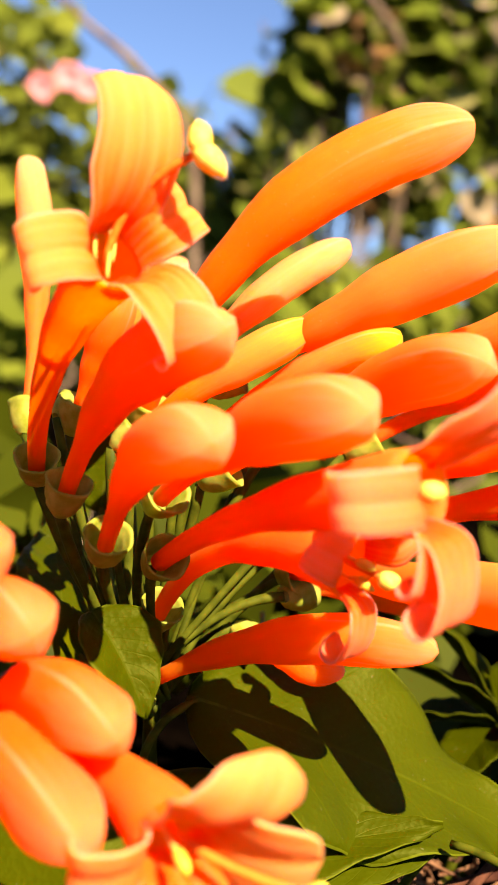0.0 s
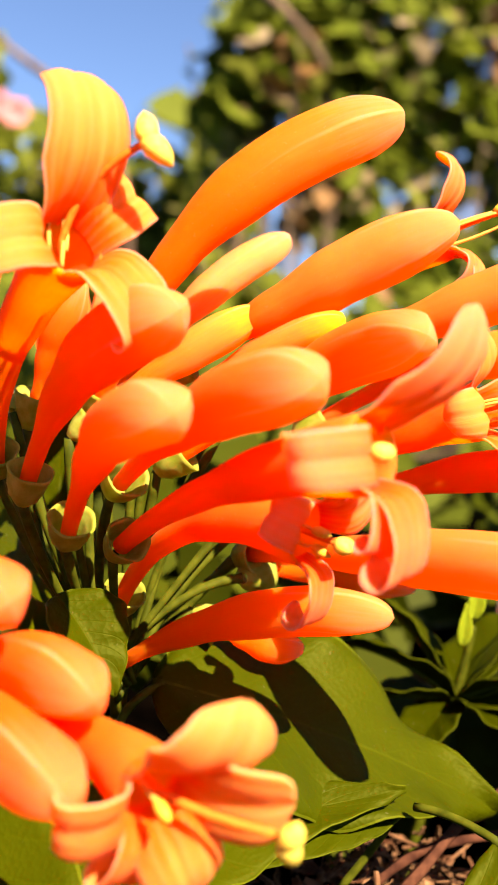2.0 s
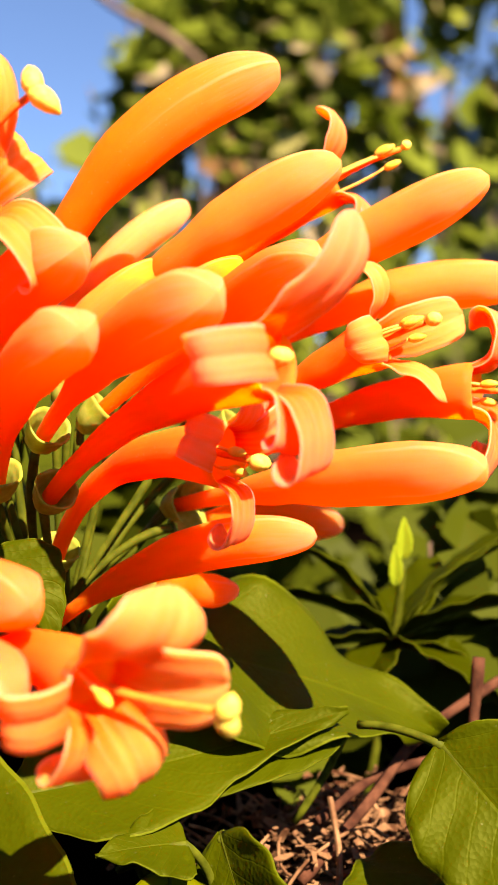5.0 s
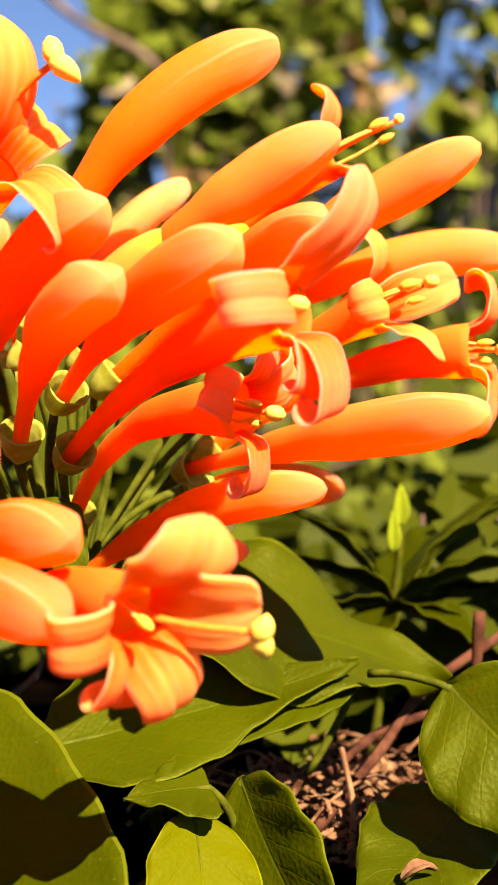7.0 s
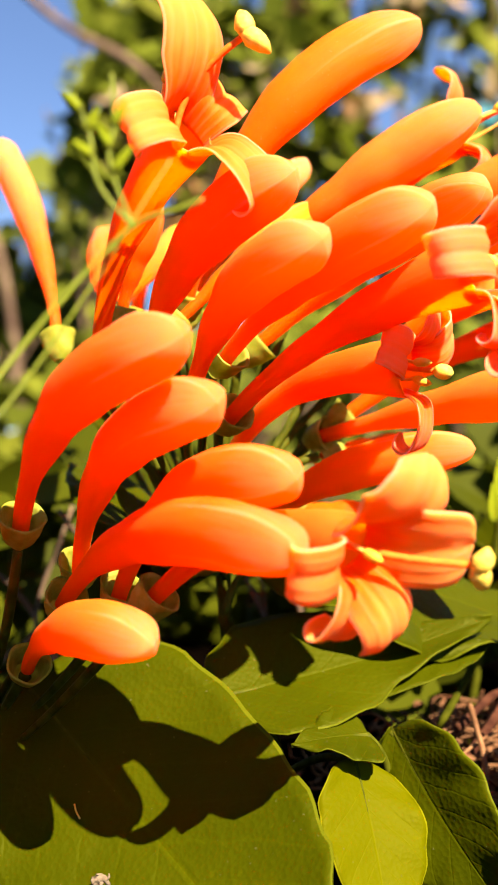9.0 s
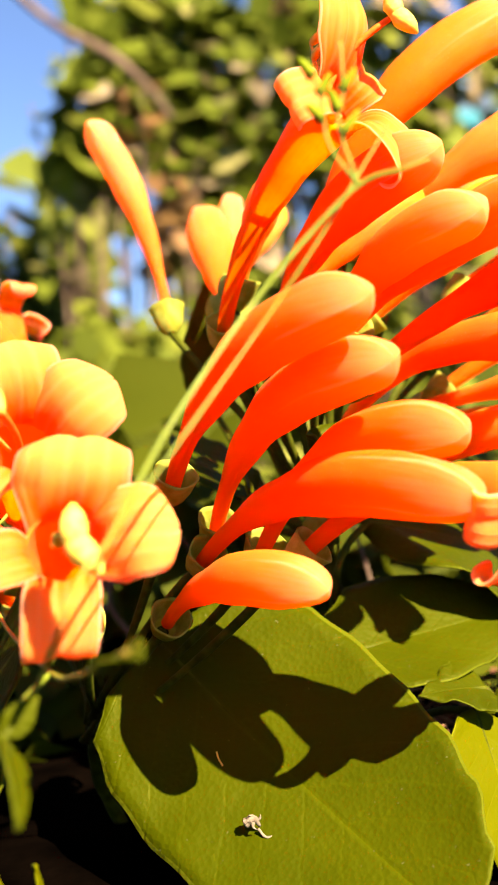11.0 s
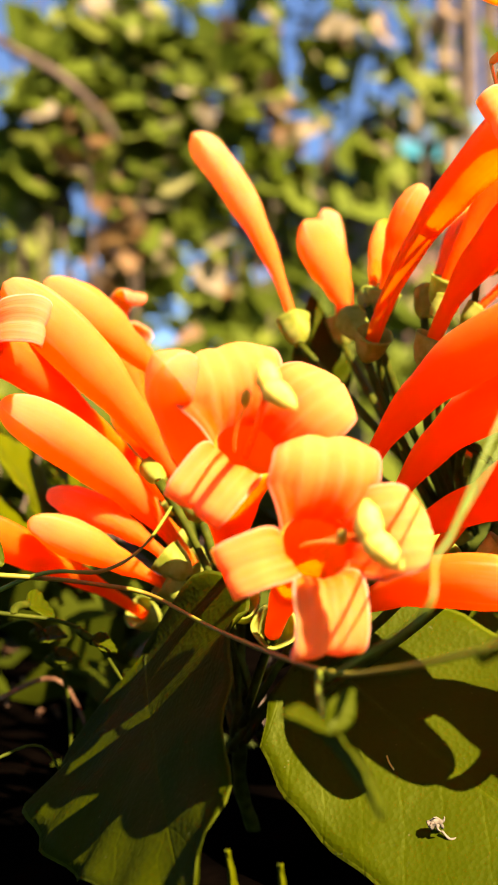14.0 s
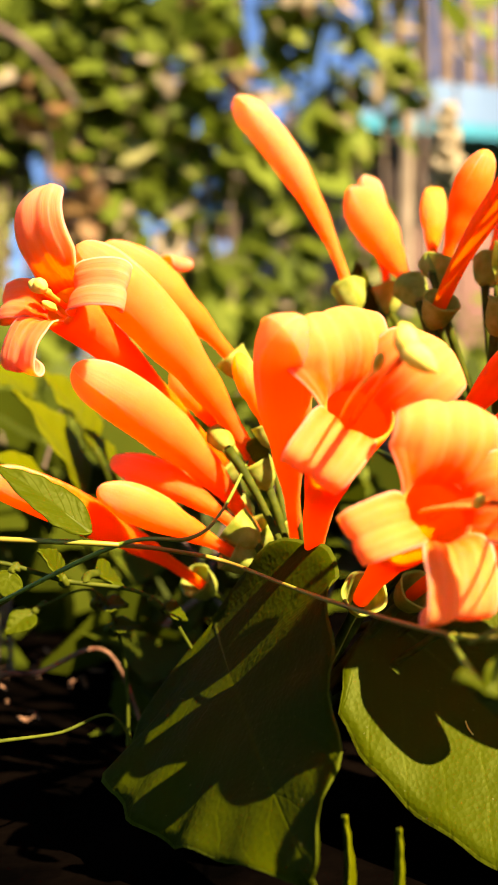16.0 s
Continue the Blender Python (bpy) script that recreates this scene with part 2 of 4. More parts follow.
# ---------------------------------------------------------------- mesh tools
def mesh_object(name, verts, faces, material, parent=None, label="", uvs=None, flat=False):
    me = bpy.data.meshes.new(name)
    me.from_pydata([tuple(map(float, v)) for v in verts], [], faces)
    if uvs is not None:
        layer = me.uv_layers.new(name="along")
        idx = np.empty(len(me.loops), dtype=np.int32)
        me.loops.foreach_get("vertex_index", idx)
        layer.data.foreach_set("uv", np.asarray(uvs, dtype=np.float32)[idx].ravel())
    me.materials.append(material)
    me.polygons.foreach_set("use_smooth", [not flat] * len(me.polygons))
    me.update()
    ob = new(name, me)
    if parent:
        ob.parent = parent
    if label:
        ob["label"] = label
    return ob


def part(name, bm, material, parent, label=""):
    me = bpy.data.meshes.new(name)
    bm.to_mesh(me)
    bm.free()
    me.materials.append(material)
    ob = new(name, me)
    ob.parent = parent
    if label:
        ob["label"] = label
    return ob


def unit(v):
    v = np.asarray(v, float)
    return v / max(np.linalg.norm(v), 1e-9)


def bend(b, m, t):
    """The control point of the arc from b to t that passes m."""
    b, m, t = (np.asarray(p, float) for p in (b, m, t))
    k = np.linalg.norm(m - b)
    k = k / (k + np.linalg.norm(t - m))
    k = min(max(k, 0.25), 0.75)
    return (m - (1 - k) ** 2 * b - k * k * t) / (2 * k * (1 - k))


def arc(b, c, t, s):
    s = np.asarray(s)[:, None]
    return (1 - s) ** 2 * np.asarray(b) + 2 * s * (1 - s) * np.asarray(c) + s * s * np.asarray(t)


def smooth_line(points, count):
    """A curve through all the points (Catmull-Rom)."""
    p = np.asarray(points, float)
    p = np.vstack([2 * p[0] - p[1], p, 2 * p[-1] - p[-2]])
    out = []
    n = len(p) - 3
    for k in np.linspace(0, n - 1e-6, count):
        i, f = int(k), k - int(k)
        a, b, c, d = p[i:i + 4]
        out.append(0.5 * (2 * b + (c - a) * f + (2 * a - 5 * b + 4 * c - d) * f * f + (3 * b - a - 3 * c + d) * f ** 3))
    return np.array(out)


def frames(line, hint=(0, 0, 1)):
    """Two cross directions along a line that turn as little as can be."""
    tang = np.gradient(line, axis=0)
    tang /= np.maximum(np.linalg.norm(tang, axis=1), 1e-9)[:, None]
    u = np.asarray(hint, float)
    if abs(unit(u) @ tang[0]) > 0.95:
        u = np.array((1.0, 0, 0))
    us = []
    for a in tang:
        u = unit(u - (u @ a) * a)
        us.append(u)
    us = np.array(us)
    return tang, us, np.cross(tang, us)


def sweep(line, radii, segs=12, lobes=None, cap=True):
    """A tube round a line. lobes(s, angle): a factor on its radius. Gives verts, faces, uvs."""
    line, radii = np.asarray(line), np.asarray(radii)
    n = len(line)
    _, us, vs = frames(line)
    ang = np.linspace(0, 2 * np.pi, segs + 1)
    s = np.linspace(0, 1, n)
    factor = np.ones((n, segs + 1)) if lobes is None else lobes(s[:, None], ang[None, :])
    ring = radii[:, None, None] * factor[..., None] * (np.cos(ang)[None, :, None] * us[:, None] + np.sin(ang)[None, :, None] * vs[:, None])
    verts = (line[:, None] + ring).reshape(-1, 3)
    uvs = np.stack(np.broadcast_arrays((ang / (2 * np.pi))[None, :], s[:, None]), -1).reshape(-1, 2)
    w = segs + 1
    faces = [(i * w + j, i * w + j + 1, (i + 1) * w + j + 1, (i + 1) * w + j) for i in range(n - 1) for j in range(segs)]
    if cap:
        faces.append(tuple(range(segs - 1, -1, -1)))
        faces.append(tuple((n - 1) * w + j for j in range(segs)))
    return verts, faces, uvs


def sheet(grid, thick):
    """A closed thin body on a grid of points (rows along, columns across). Gives verts, faces, uvs."""
    n, m = grid.shape[:2]
    du, dv = np.gradient(grid, axis=1), np.gradient(grid, axis=0)
    nor = np.cross(du, dv)
    nor /= np.maximum(np.linalg.norm(nor, axis=2), 1e-12)[..., None]
    taper = np.ones((n, m))
    taper[:, 0] = taper[:, -1] = 0.45
    top = grid + nor * (thick / 2 * taper)[..., None]
    low = grid - nor * (thick / 2 * taper)[..., None]
    verts = np.vstack([top.reshape(-1, 3), low.reshape(-1, 3)])
    u, v = np.meshgrid(np.linspace(0, 1, m), np.linspace(0, 1, n))
    uvs = np.vstack([np.stack([u, v], -1).reshape(-1, 2)] * 2)
    k = n * m
    faces = []
    for i in range(n - 1):
        for j in range(m - 1):
            a = i * m + j
            faces.append((a, a + 1, a + m + 1, a + m))
            faces.append((k + a, k + a + m, k + a + m + 1, k + a + 1))
    for i in range(n - 1):
        for a, b in ((i * m, (i + 1) * m), ((i + 1) * m + m - 1, i * m + m - 1)):
            faces.append((a, b, k + b, k + a))
    for j in range(m - 1):
        a = j
        faces.append((a + 1, a, k + a, k + a + 1))
        a = (n - 1) * m + j
        faces.append((a, a + 1, k + a + 1, k + a))
    return verts, faces, uvs


def steps(s, table):
    """Smooth values between the stops of a table."""
    xs, ys = zip(*table)
    s = np.asarray(s)
    i = np.clip(np.searchsorted(xs, s, side="right") - 1, 0, len(xs) - 2)
    xs, ys = np.array(xs), np.array(ys)
    f = np.clip((s - xs[i]) / (xs[i + 1] - xs[i]), 0, 1)
    return ys[i] + (ys[i + 1] - ys[i]) * f * f * (3 - 2 * f)


# ---------------------------------------------------------------- flowers
HEART = {"A": np.array((-0.010, 0.218, 0.062)), "B": np.array((-0.066, 0.210, 0.022))}
GROUP = {"A": "flowers of the upper cluster", "B": "flowers of the lower cluster"}
rng = np.random.default_rng(7)


def calyx_and_stalk(thing, base, way, cluster, size=1.0):
    """A green cup round the foot of the tube, and the stalk below it."""
    way = unit(way)
    foot = np.asarray(base) - way * 0.0035 * size
    s = np.linspace(0, 1, 9)
    outer = [foot + way * 0.0062 * size * k for k in s]
    rad_out = steps(s, ((0, 0.0011), (0.25, 0.0024), (0.6, 0.0031), (0.9, 0.0034), (1, 0.0037))) * size
    inner = [foot + way * 0.0062 * size * k for k in s[::-1][:-2]]
    rad_in = steps(s, ((0, 0.0008), (0.25, 0.0019), (0.6, 0.0024), (1, 0.0033)))[::-1][:-2] * size
    line, rad = np.array(outer + inner), np.r_[rad_out, rad_in]
    tang, us, vs = frames(np.array(outer))
    segs = 40
    ang = np.linspace(0, 2 * np.pi, segs + 1)
    wave = 1 + 0.035 * np.sin(ang * 5 + rng.uniform(0, 6))
    verts = (line[:, None] + rad[:, None, None] * wave[None, :, None] * (np.cos(ang)[None, :, None] * us[0] + np.sin(ang)[None, :, None] * vs[0])).reshape(-1, 3)
    w = segs + 1
    faces = [(i * w + j, i * w + j + 1, (i + 1) * w + j + 1, (i + 1) * w + j) for i in range(len(line) - 1) for j in range(segs)]
    mesh_object("calyx", verts, faces, CALYX, thing, "yellow-green cup-shaped calyx")
    heart = HEART[cluster]
    mid = foot * 0.6 + heart * 0.4 - way * 0.005 - np.array((0, 0, 0.0006)) * rng.uniform(0.3, 1) + rng.normal(0, 0.0035, 3)
    ln = arc(foot, mid, heart + rng.normal(0, 0.0018, 3), np.linspace(0, 1, 12))
    v, f, uv = sweep(ln, np.linspace(0.0010, 0.0008, 12) * (1 + 0.12 * np.sin(np.linspace(0, 9, 12) + rng.uniform(0, 6))), 8)
    mesh_object("stalk", v, f, STALK, thing, uvs=uv)


def bud(b, m, t, r, cluster, young=False, pale=False, blunt=False):
    """A closed bud: a slim tube that swells into a blunt club of valvate petals."""
    thing = new("flower_bud")
    thing.location = b
    tagged(thing, "closed club-shaped yellow-orange young bud in a green calyx" if young else "closed club-shaped orange flower bud with a paler downy tip", "flower bud", GROUP[cluster])
    c = bend(b, m, t)
    s = np.concatenate([np.linspace(0, 0.8, 22), np.linspace(0.8, 1, 16)[1:]])
    line = arc(b, c, t, s)
    length = np.linalg.norm(np.diff(line, axis=0), axis=1).sum()
    d = np.concatenate([[0], np.cumsum(np.linalg.norm(np.diff(line, axis=0), axis=1))]) / length
    s0 = 1 - (1.9 if blunt else 2.5) * r / length
    body = steps(d, ((0, 0.27), (0.16, 0.31), (0.4, 0.64), (0.6, 0.95), (0.74, 1.0), (1, 0.92)))
    dome = np.sqrt(np.maximum(0, 1 - (np.maximum(0, d - s0) / (1 - s0)) ** (2.6 if blunt else 2.5)))
    rad = r * body * np.maximum(dome, 0.004)
    spin, lump = rng.uniform(0, 6.28), rng.uniform(-0.05, 0.05)

    def lobes(k, a):
        club = np.clip((k - 0.58) / 0.22, 0, 1)
        w = (((a / (2 * np.pi) * 4) % 1) - 0.5) * np.where(a < np.pi, 1.0, -1.0)
        ridge = np.where(w <= 0.01, 0.085 * np.exp(np.minimum(w, 0) / 0.16), 0.085 * np.exp(-np.maximum(w, 0) / 0.035)) - 0.03
        return 1 + club * (ridge - 0.045 * np.cos(4 * a)) + 0.05 * np.clip(k * 2, 0, 1) * np.cos(2 * a + spin * 2) + lump * np.cos(a + spin) + 0.018 * np.sin(k * 17 + spin) * np.cos(a - spin)

    v, f, uv = sweep(line, rad, 72, lobes, cap=False)
    uv[:, 1] = np.repeat(d, 73)
    mesh_object("corolla", v - np.asarray(b), f, YELLOW_BUD if young else RED_BUD if blunt and cluster == "B" else CREAMY_BUD if pale and r < 0.005 and cluster == "A" else PALE_BUD if pale else BUD, thing, uvs=uv)
    calyx_and_stalk_at(thing, b, line, cluster, 0.85 if young else 1.18)
    return thing


def calyx_and_stalk_at(thing, b, line, cluster, size):
    before = set(thing.children)
    calyx_and_stalk(thing, b, line[2] - line[0], cluster, size)
    for ob in thing.children:
        if ob not in before:
            ob.data.transform(Matrix.Translation(-Vector(b)))


def petal(thing, throat, axis, radial, r, length, width, turn, power, material):
    """One petal lobe: leaves the rim along the tube, then rolls outwards and back."""
    side = np.cross(axis, radial)
    n, m = 40, 11
    s = np.linspace(0, 1, n)
    cup = 0.08 if turn >= 225 else -0.22 if turn >= 95 else 0.12
    if turn >= 225:
        head = np.radians(steps(s, ((0, 9), (0.12, 13), (0.36, 84), (0.6, 112), (1, turn))))
    else:
        head = radians(9) + radians(turn) * np.clip((s - 0.1) / 0.9, 0, 1) ** power
    step = length / (n - 1)
    ax = np.concatenate([[0], np.cumsum(np.cos(head))[:-1]]) * step
    ra = np.concatenate([[0], np.cumsum(np.sin(head))[:-1]]) * step
    mid = throat + axis * (ax[:, None] - 0.0065) + radial * (r * 0.99 - 0.0007 + ra)[:, None]
    wide = width / 2 * steps(s, ((0, 0.78), (0.35, 1.0), (0.6, 0.98), (1, 0.82))) * np.sqrt(np.maximum(0.02, 1 - (np.maximum(0, s - 0.82) / 0.18) ** 2.4))
    nor = -np.sin(head)[:, None] * axis + np.cos(head)[:, None] * radial
    x = np.linspace(-1, 1, m)
    skew = rng.uniform(-0.1, 0.1)
    # the foot follows the round rim, the rest flattens out
    flat = np.clip(s / 0.35, 0, 1)
    flat = flat * flat * (3 - 2 * flat)
    ang = x[None, :] * wide[:, None] / r
    off = (1 - flat)[:, None] * np.sin(ang) * r + flat[:, None] * x[None, :] * wide[:, None] + (skew * s * length)[:, None]
    drop = (1 - flat)[:, None] * (1 - np.cos(ang)) * r + flat[:, None] * cup * x[None, :] ** 2 * wide[:, None]
    drop = drop - 0.0004 * (width / 0.0144) * np.cos(x * 7.5)[None, :] * (flat * np.clip(1.2 - s, 0, 1))[:, None] - 0.0003 * np.exp(-(x / 0.12) ** 2)[None, :] * flat[:, None] - 0.00012 * np.sin(s * 15 + skew * 50)[:, None] * x[None, :] * flat[:, None]
    grid = mid[:, None] + side * off[..., None] - nor[:, None] * drop[..., None]
    v, f, uv = sheet(grid, 0.0006)
    mesh_object("petal", v, f, material, thing, uvs=uv)


def flower(b, m, t, r, cluster, petals, pale=False, stamens=-0.004, lean=(0, 0, 0), count=2, lobe=1.0, rise=0.0):
    """An open flower: curved tube, rolled-back petals, stamens and a style."""
    thing = new("flower")
    thing.location = b
    tagged(thing, "open trumpet-shaped orange flower with rolled-back petals", "flower", GROUP[cluster])
    b, m, t = (np.asarray(p, float) for p in (b, m, t))
    c = bend(b, m, t)
    axis = unit(t - c)
    cut = 1 - 0.0045 / np.linalg.norm(t - c) / 2
    line = arc(b, c, t, np.linspace(0, cut, 30))
    s = np.linspace(0, 1, 30)
    outer = r * steps(s, ((0, 0.28), (0.2, 0.32), (0.45, 0.45), (0.7, 0.7), (1, 0.99)))
    back = line[::-1][:14]
    rad = np.r_[outer, outer[::-1][:14] - 0.0005]
    whole = np.vstack([line, back])
    tang, us, vs = frames(line)
    us, vs = np.vstack([us, us[::-1][:14]]), np.vstack([vs, vs[::-1][:14]])
    segs = 32
    ang = np.linspace(0, 2 * np.pi, segs + 1)
    v = (whole[:, None] + rad[:, None, None] * (np.cos(ang)[None, :, None] * us[:, None] + np.sin(ang)[None, :, None] * vs[:, None])).reshape(-1, 3)
    w = segs + 1
    f = [(i * w + j, i * w + j + 1, (i + 1) * w + j + 1, (i + 1) * w + j) for i in range(len(whole) - 1) for j in range(segs)]
    along = np.r_[s, s[::-1][:14]]
    uv = np.stack(np.broadcast_arrays((ang / 6.2832)[None, :], along[:, None]), -1).reshape(-1, 2)
    mesh_object("tube", v - b, f, TUBE, thing, uvs=uv)
    up = unit(np.array((0, 0, 1.0)) - axis[2] * axis)
    across = np.cross(axis, up)
    for az, length, width, turn, power in petals:
        radial = np.cos(radians(az)) * up + np.sin(radians(az)) * across
        petal(thing, t - b, axis, radial, r, length, width, turn, power, PALE_PETAL if pale else PETAL)
    calyx_and_stalk_at(thing, b, line, cluster, 1.18)
    if stamens:
        for k in range(count):
            a = 1.0 + k * 2.2
            off = (np.cos(a) * up + np.sin(a) * across) * r * 0.4
            start, end = t - b - axis * 0.008 + off * 0.8, t - b + axis * stamens * (0.8 + 0.08 * k) + off * 0.8 + (np.asarray(lean) * 0.9 if stamens > 0 else 0) + up * rise * (0.7 + 0.2 * k)
            ln = arc(start, (start + end) / 2 + off * 0.5, end, np.linspace(0, 1, 10))
            sv, sf, suv = sweep(ln, np.full(10, 0.00032), 8)
            stem = mesh_object("stamen", sv, sf, FILAMENT, thing, "thin yellow filament", suv)
            tip = arc(end - axis * 0.0004, end + axis * 0.001 + off * 0.2, end + axis * 0.0036 + off * 0.3, np.linspace(0, 1, 8))
            sv, sf, suv = sweep(tip, 0.0009 * np.sqrt(np.maximum(0.02, 1 - np.linspace(-1, 1, 8) ** 2)), 8)
            mesh_object("anther", sv, sf, ANTHER, stem, "yellow anther", suv)
        end = t - b + axis * (stamens + 0.004) + np.asarray(lean)
        ln = arc(t - b - axis * 0.008, t - b + axis * stamens * 0.6 + up * rise * 0.7, end, np.linspace(0, 1, 10))
        sv, sf, suv = sweep(ln, np.full(10, 0.0006), 8)
        style = mesh_object("style", sv, sf, STYLE, thing, uvs=suv)
        for sgn in (-1, 1):
            spread = across * 0.0014 * sgn if lobe <= 1 else up * 0.0028 * sgn - across * 0.001 * (1 - sgn)
            tip = arc(end, end + axis * 0.002, end + (axis * (0.0035 if lobe <= 1 else 0.0012) + spread) * lobe, np.linspace(0, 1, 8))
            sv, sf, suv = sweep(tip, 0.0015 * lobe ** 0.5 * np.sqrt(np.maximum(0.02, 1 - np.linspace(-1, 1, 8) ** 2)), 10)
            mesh_object("stigma", sv, sf, STIGMA, style, "cream stigma lobe", suv)
    return thing


# ---------------------------------------------------------------- leaves
def leaf(base, tip, face, width, material, label, sag=0.1, fold=0.15, wave=0.03, petiole=None, blunt=1.0, group="leaves of the vine", name="leaf", shape=None):
    """A leaf blade from base to tip. face: the way its upper side looks. width in metres across, sag and fold as shares of it."""
    thing = new(name)
    thing.location = base
    tagged(thing, label, "leaf", group)
    b, t = np.zeros(3), np.asarray(tip, float) - np.asarray(base)
    length = np.linalg.norm(t)
    way = unit(t)
    nor = unit(np.asarray(face, float) - (np.asarray(face) @ way) * way)
    side = np.cross(way, nor)
    n, m = 34, 17
    s = np.linspace(0, 1, n)
    line = arc(b, t / 2 + nor * sag * length * 2, t, s)
    half = width / 2 * np.sin(np.pi * s ** (0.72 * blunt)) ** 0.85 * (1 - 0.25 * s ** 3) + 0.0002
    if shape:
        half = width / 2 * steps(s, shape) + 0.0002
    tang, _, _ = frames(line)
    ups = np.cross(np.broadcast_to(side, tang.shape), tang)
    x = np.linspace(-1, 1, m)
    ph = rng.uniform(0, 6.28, 3)
    lift = fold * np.abs(x)[None, :] * half[:, None] + wave * width * np.abs(x[None, :]) ** 2 * np.sin(s[:, None] * 13 + ph[0] + 1.5 * np.sign(x)[None, :])
    lift = lift + (0.006 if shape else 0.02) * width * np.sin(s[:, None] * 31 - np.abs(x)[None, :] * 5 + ph[1]) * np.abs(x)[None, :]
    jag = 1 + (0.006 if shape else 0.02) * np.sin(s * 37 + ph[2])
    grid = line[:, None] + side * (x[None, :, None] * (half * jag)[:, None, None]) + ups[:, None] * lift[..., None]
    v, f, uv = sheet(grid, 0.0005)
    blade = mesh_object("blade", v, f, material, thing, uvs=uv)
    rib = line - ups * 0.0004
    v, f, uv = sweep(rib, np.linspace(0.0009, 0.0002, n), 6)
    mesh_object("midrib", v, f, STALK, blade, "raised midrib", uv)
    if petiole is not None:
        p = np.asarray(petiole, float) - np.asarray(base)
        v, f, uv = sweep(arc(p, p * 0.4 - way * 0.003, line[1], np.linspace(0, 1, 10)), np.full(10, 0.0009), 8)
        mesh_object("petiole", v, f, STALK, thing, uvs=uv)
    return thing


def strand(name, points, radius, material, label, category="vine stem", count=40, end=None):
    line = smooth_line(points, count)
    origin = line[0].copy()
    radii = np.linspace(radius, end if end is not None else radius, count)
    radii *= 1 + 0.08 * np.sin(np.linspace(0, 23, count))
    v, f, uv = sweep(line - origin, radii, 8)
    ob = mesh_object(name, v, f, material, uvs=uv)
    ob.location = origin
    return tagged(ob, label, category)


def leaf_cloud(places, ways, sizes, jitter):
    """Many small folded leaves as one mesh. Gives verts and faces."""
    verts, faces = [], []
    for p, w, size in zip(places, ways, sizes):
        w = unit(w)
        a = unit(np.cross(w, rng.normal(size=3)))
        c = np.cross(w, a)
        k = len(verts)
        wide = size * rng.uniform(0.32, 0.46)
        bendy = w * size * rng.uniform(-0.15, 0.15)
        tip = p + a * size
        verts += [p, p + a * size * 0.35 + c * wide + w * size * 0.08, p + a * size * 0.4 + bendy * 0.4, p + a * size * 0.35 - c * wide + w * size * 0.08,
                  p + a * size * 0.72 + c * wide * 0.6 + bendy, p + a * size * 0.72 - c * wide * 0.6 + bendy, tip + bendy * 1.5]
        faces += [(k, k + 1, k + 2), (k, k + 2, k + 3), (k + 1, k + 4, k + 6, k + 2), (k + 2, k + 6, k + 5, k + 3)]
    return verts, faces

# ---------------------------------------------------------------- ground
def ground_sheet():
    n = 90
    xs = np.sign(np.linspace(-1, 1, n)) * np.abs(np.linspace(-1, 1, n)) ** 5 * 300
    verts, faces = [], []
    for y in xs:
        for x in xs:
            near = math.exp(-(x * x + y * y) / 4)
            z = (noise.noise((x * 9, y * 9, 3.1)) * 0.008 + noise.noise((x * 40, y * 40, 1.1)) * 0.004) * near - 0.004
            verts.append((x, y + 0.25, z))
    for i in range(n - 1):
        for j in range(n - 1):
            faces.append((i * n + j, i * n + j + 1, (i + 1) * n + j + 1, (i + 1) * n + j))
    return tagged(mesh_object("ground", verts, faces, SOIL), "brown soil under the vine, shade put into its near-black colour", "ground", kind="structure")


ground_sheet()


def chips(name, centre, spread, count, size, label):
    """Dry leaf scraps and bark chips lying on the soil, past counting."""
    verts, faces = [], []
    for _ in range(count):
        p = np.array((rng.normal(centre[0], spread[0]), rng.normal(centre[1], spread[1]), rng.uniform(0.0, centre[2])))
        a = unit(np.array((*rng.normal(size=2), rng.normal() * 0.4)))
        c = unit(np.cross(a, unit((rng.normal() * 0.5, rng.normal() * 0.5, 1))))
        up = np.cross(c, a)
        ln, wd = size * rng.uniform(0.5, 1.6), size * rng.uniform(0.12, 0.5)
        th = size * 0.06
        k = len(verts)
        curl = rng.uniform(-0.3, 0.3) * ln
        for f, h in ((-0.5, 1), (0, 0), (0.5, 1)):
            w = wd * (0.6 if h else 1.0)
            for sx, sz in ((-1, 0), (1, 0), (1, 1), (-1, 1)):
                verts.append(p + a * f * ln + c * sx * w / 2 + up * (sz * th + h * curl))
        for q in (0, 4):
            for e in range(4):
                faces.append((k + q + e, k + q + (e + 1) % 4, k + q + 4 + (e + 1) % 4, k + q + 4 + e))
        faces += [(k + 3, k + 2, k + 1, k), (k + 8, k + 9, k + 10, k + 11)]
    return tagged(mesh_object(name, verts, faces, DRY, flat=True), label, "leaf litter", kind="stuff")


chips("leaf_litter", (0.058, 0.234, 0.016), (0.019, 0.018), 760, 0.0048, "dry brown leaf scraps and bark chips on the soil")
chips("leaf_litter", (-0.16, 0.36, 0.012), (0.05, 0.05), 130, 0.0055, "dry brown leaf scraps on dark soil")

# ---------------------------------------------------------------- flowers
bud((-0.0452, 0.2348, 0.1125), (-0.0514, 0.2552, 0.1468), (-0.0612, 0.2765, 0.1725), 0.0044, "A", pale=True)
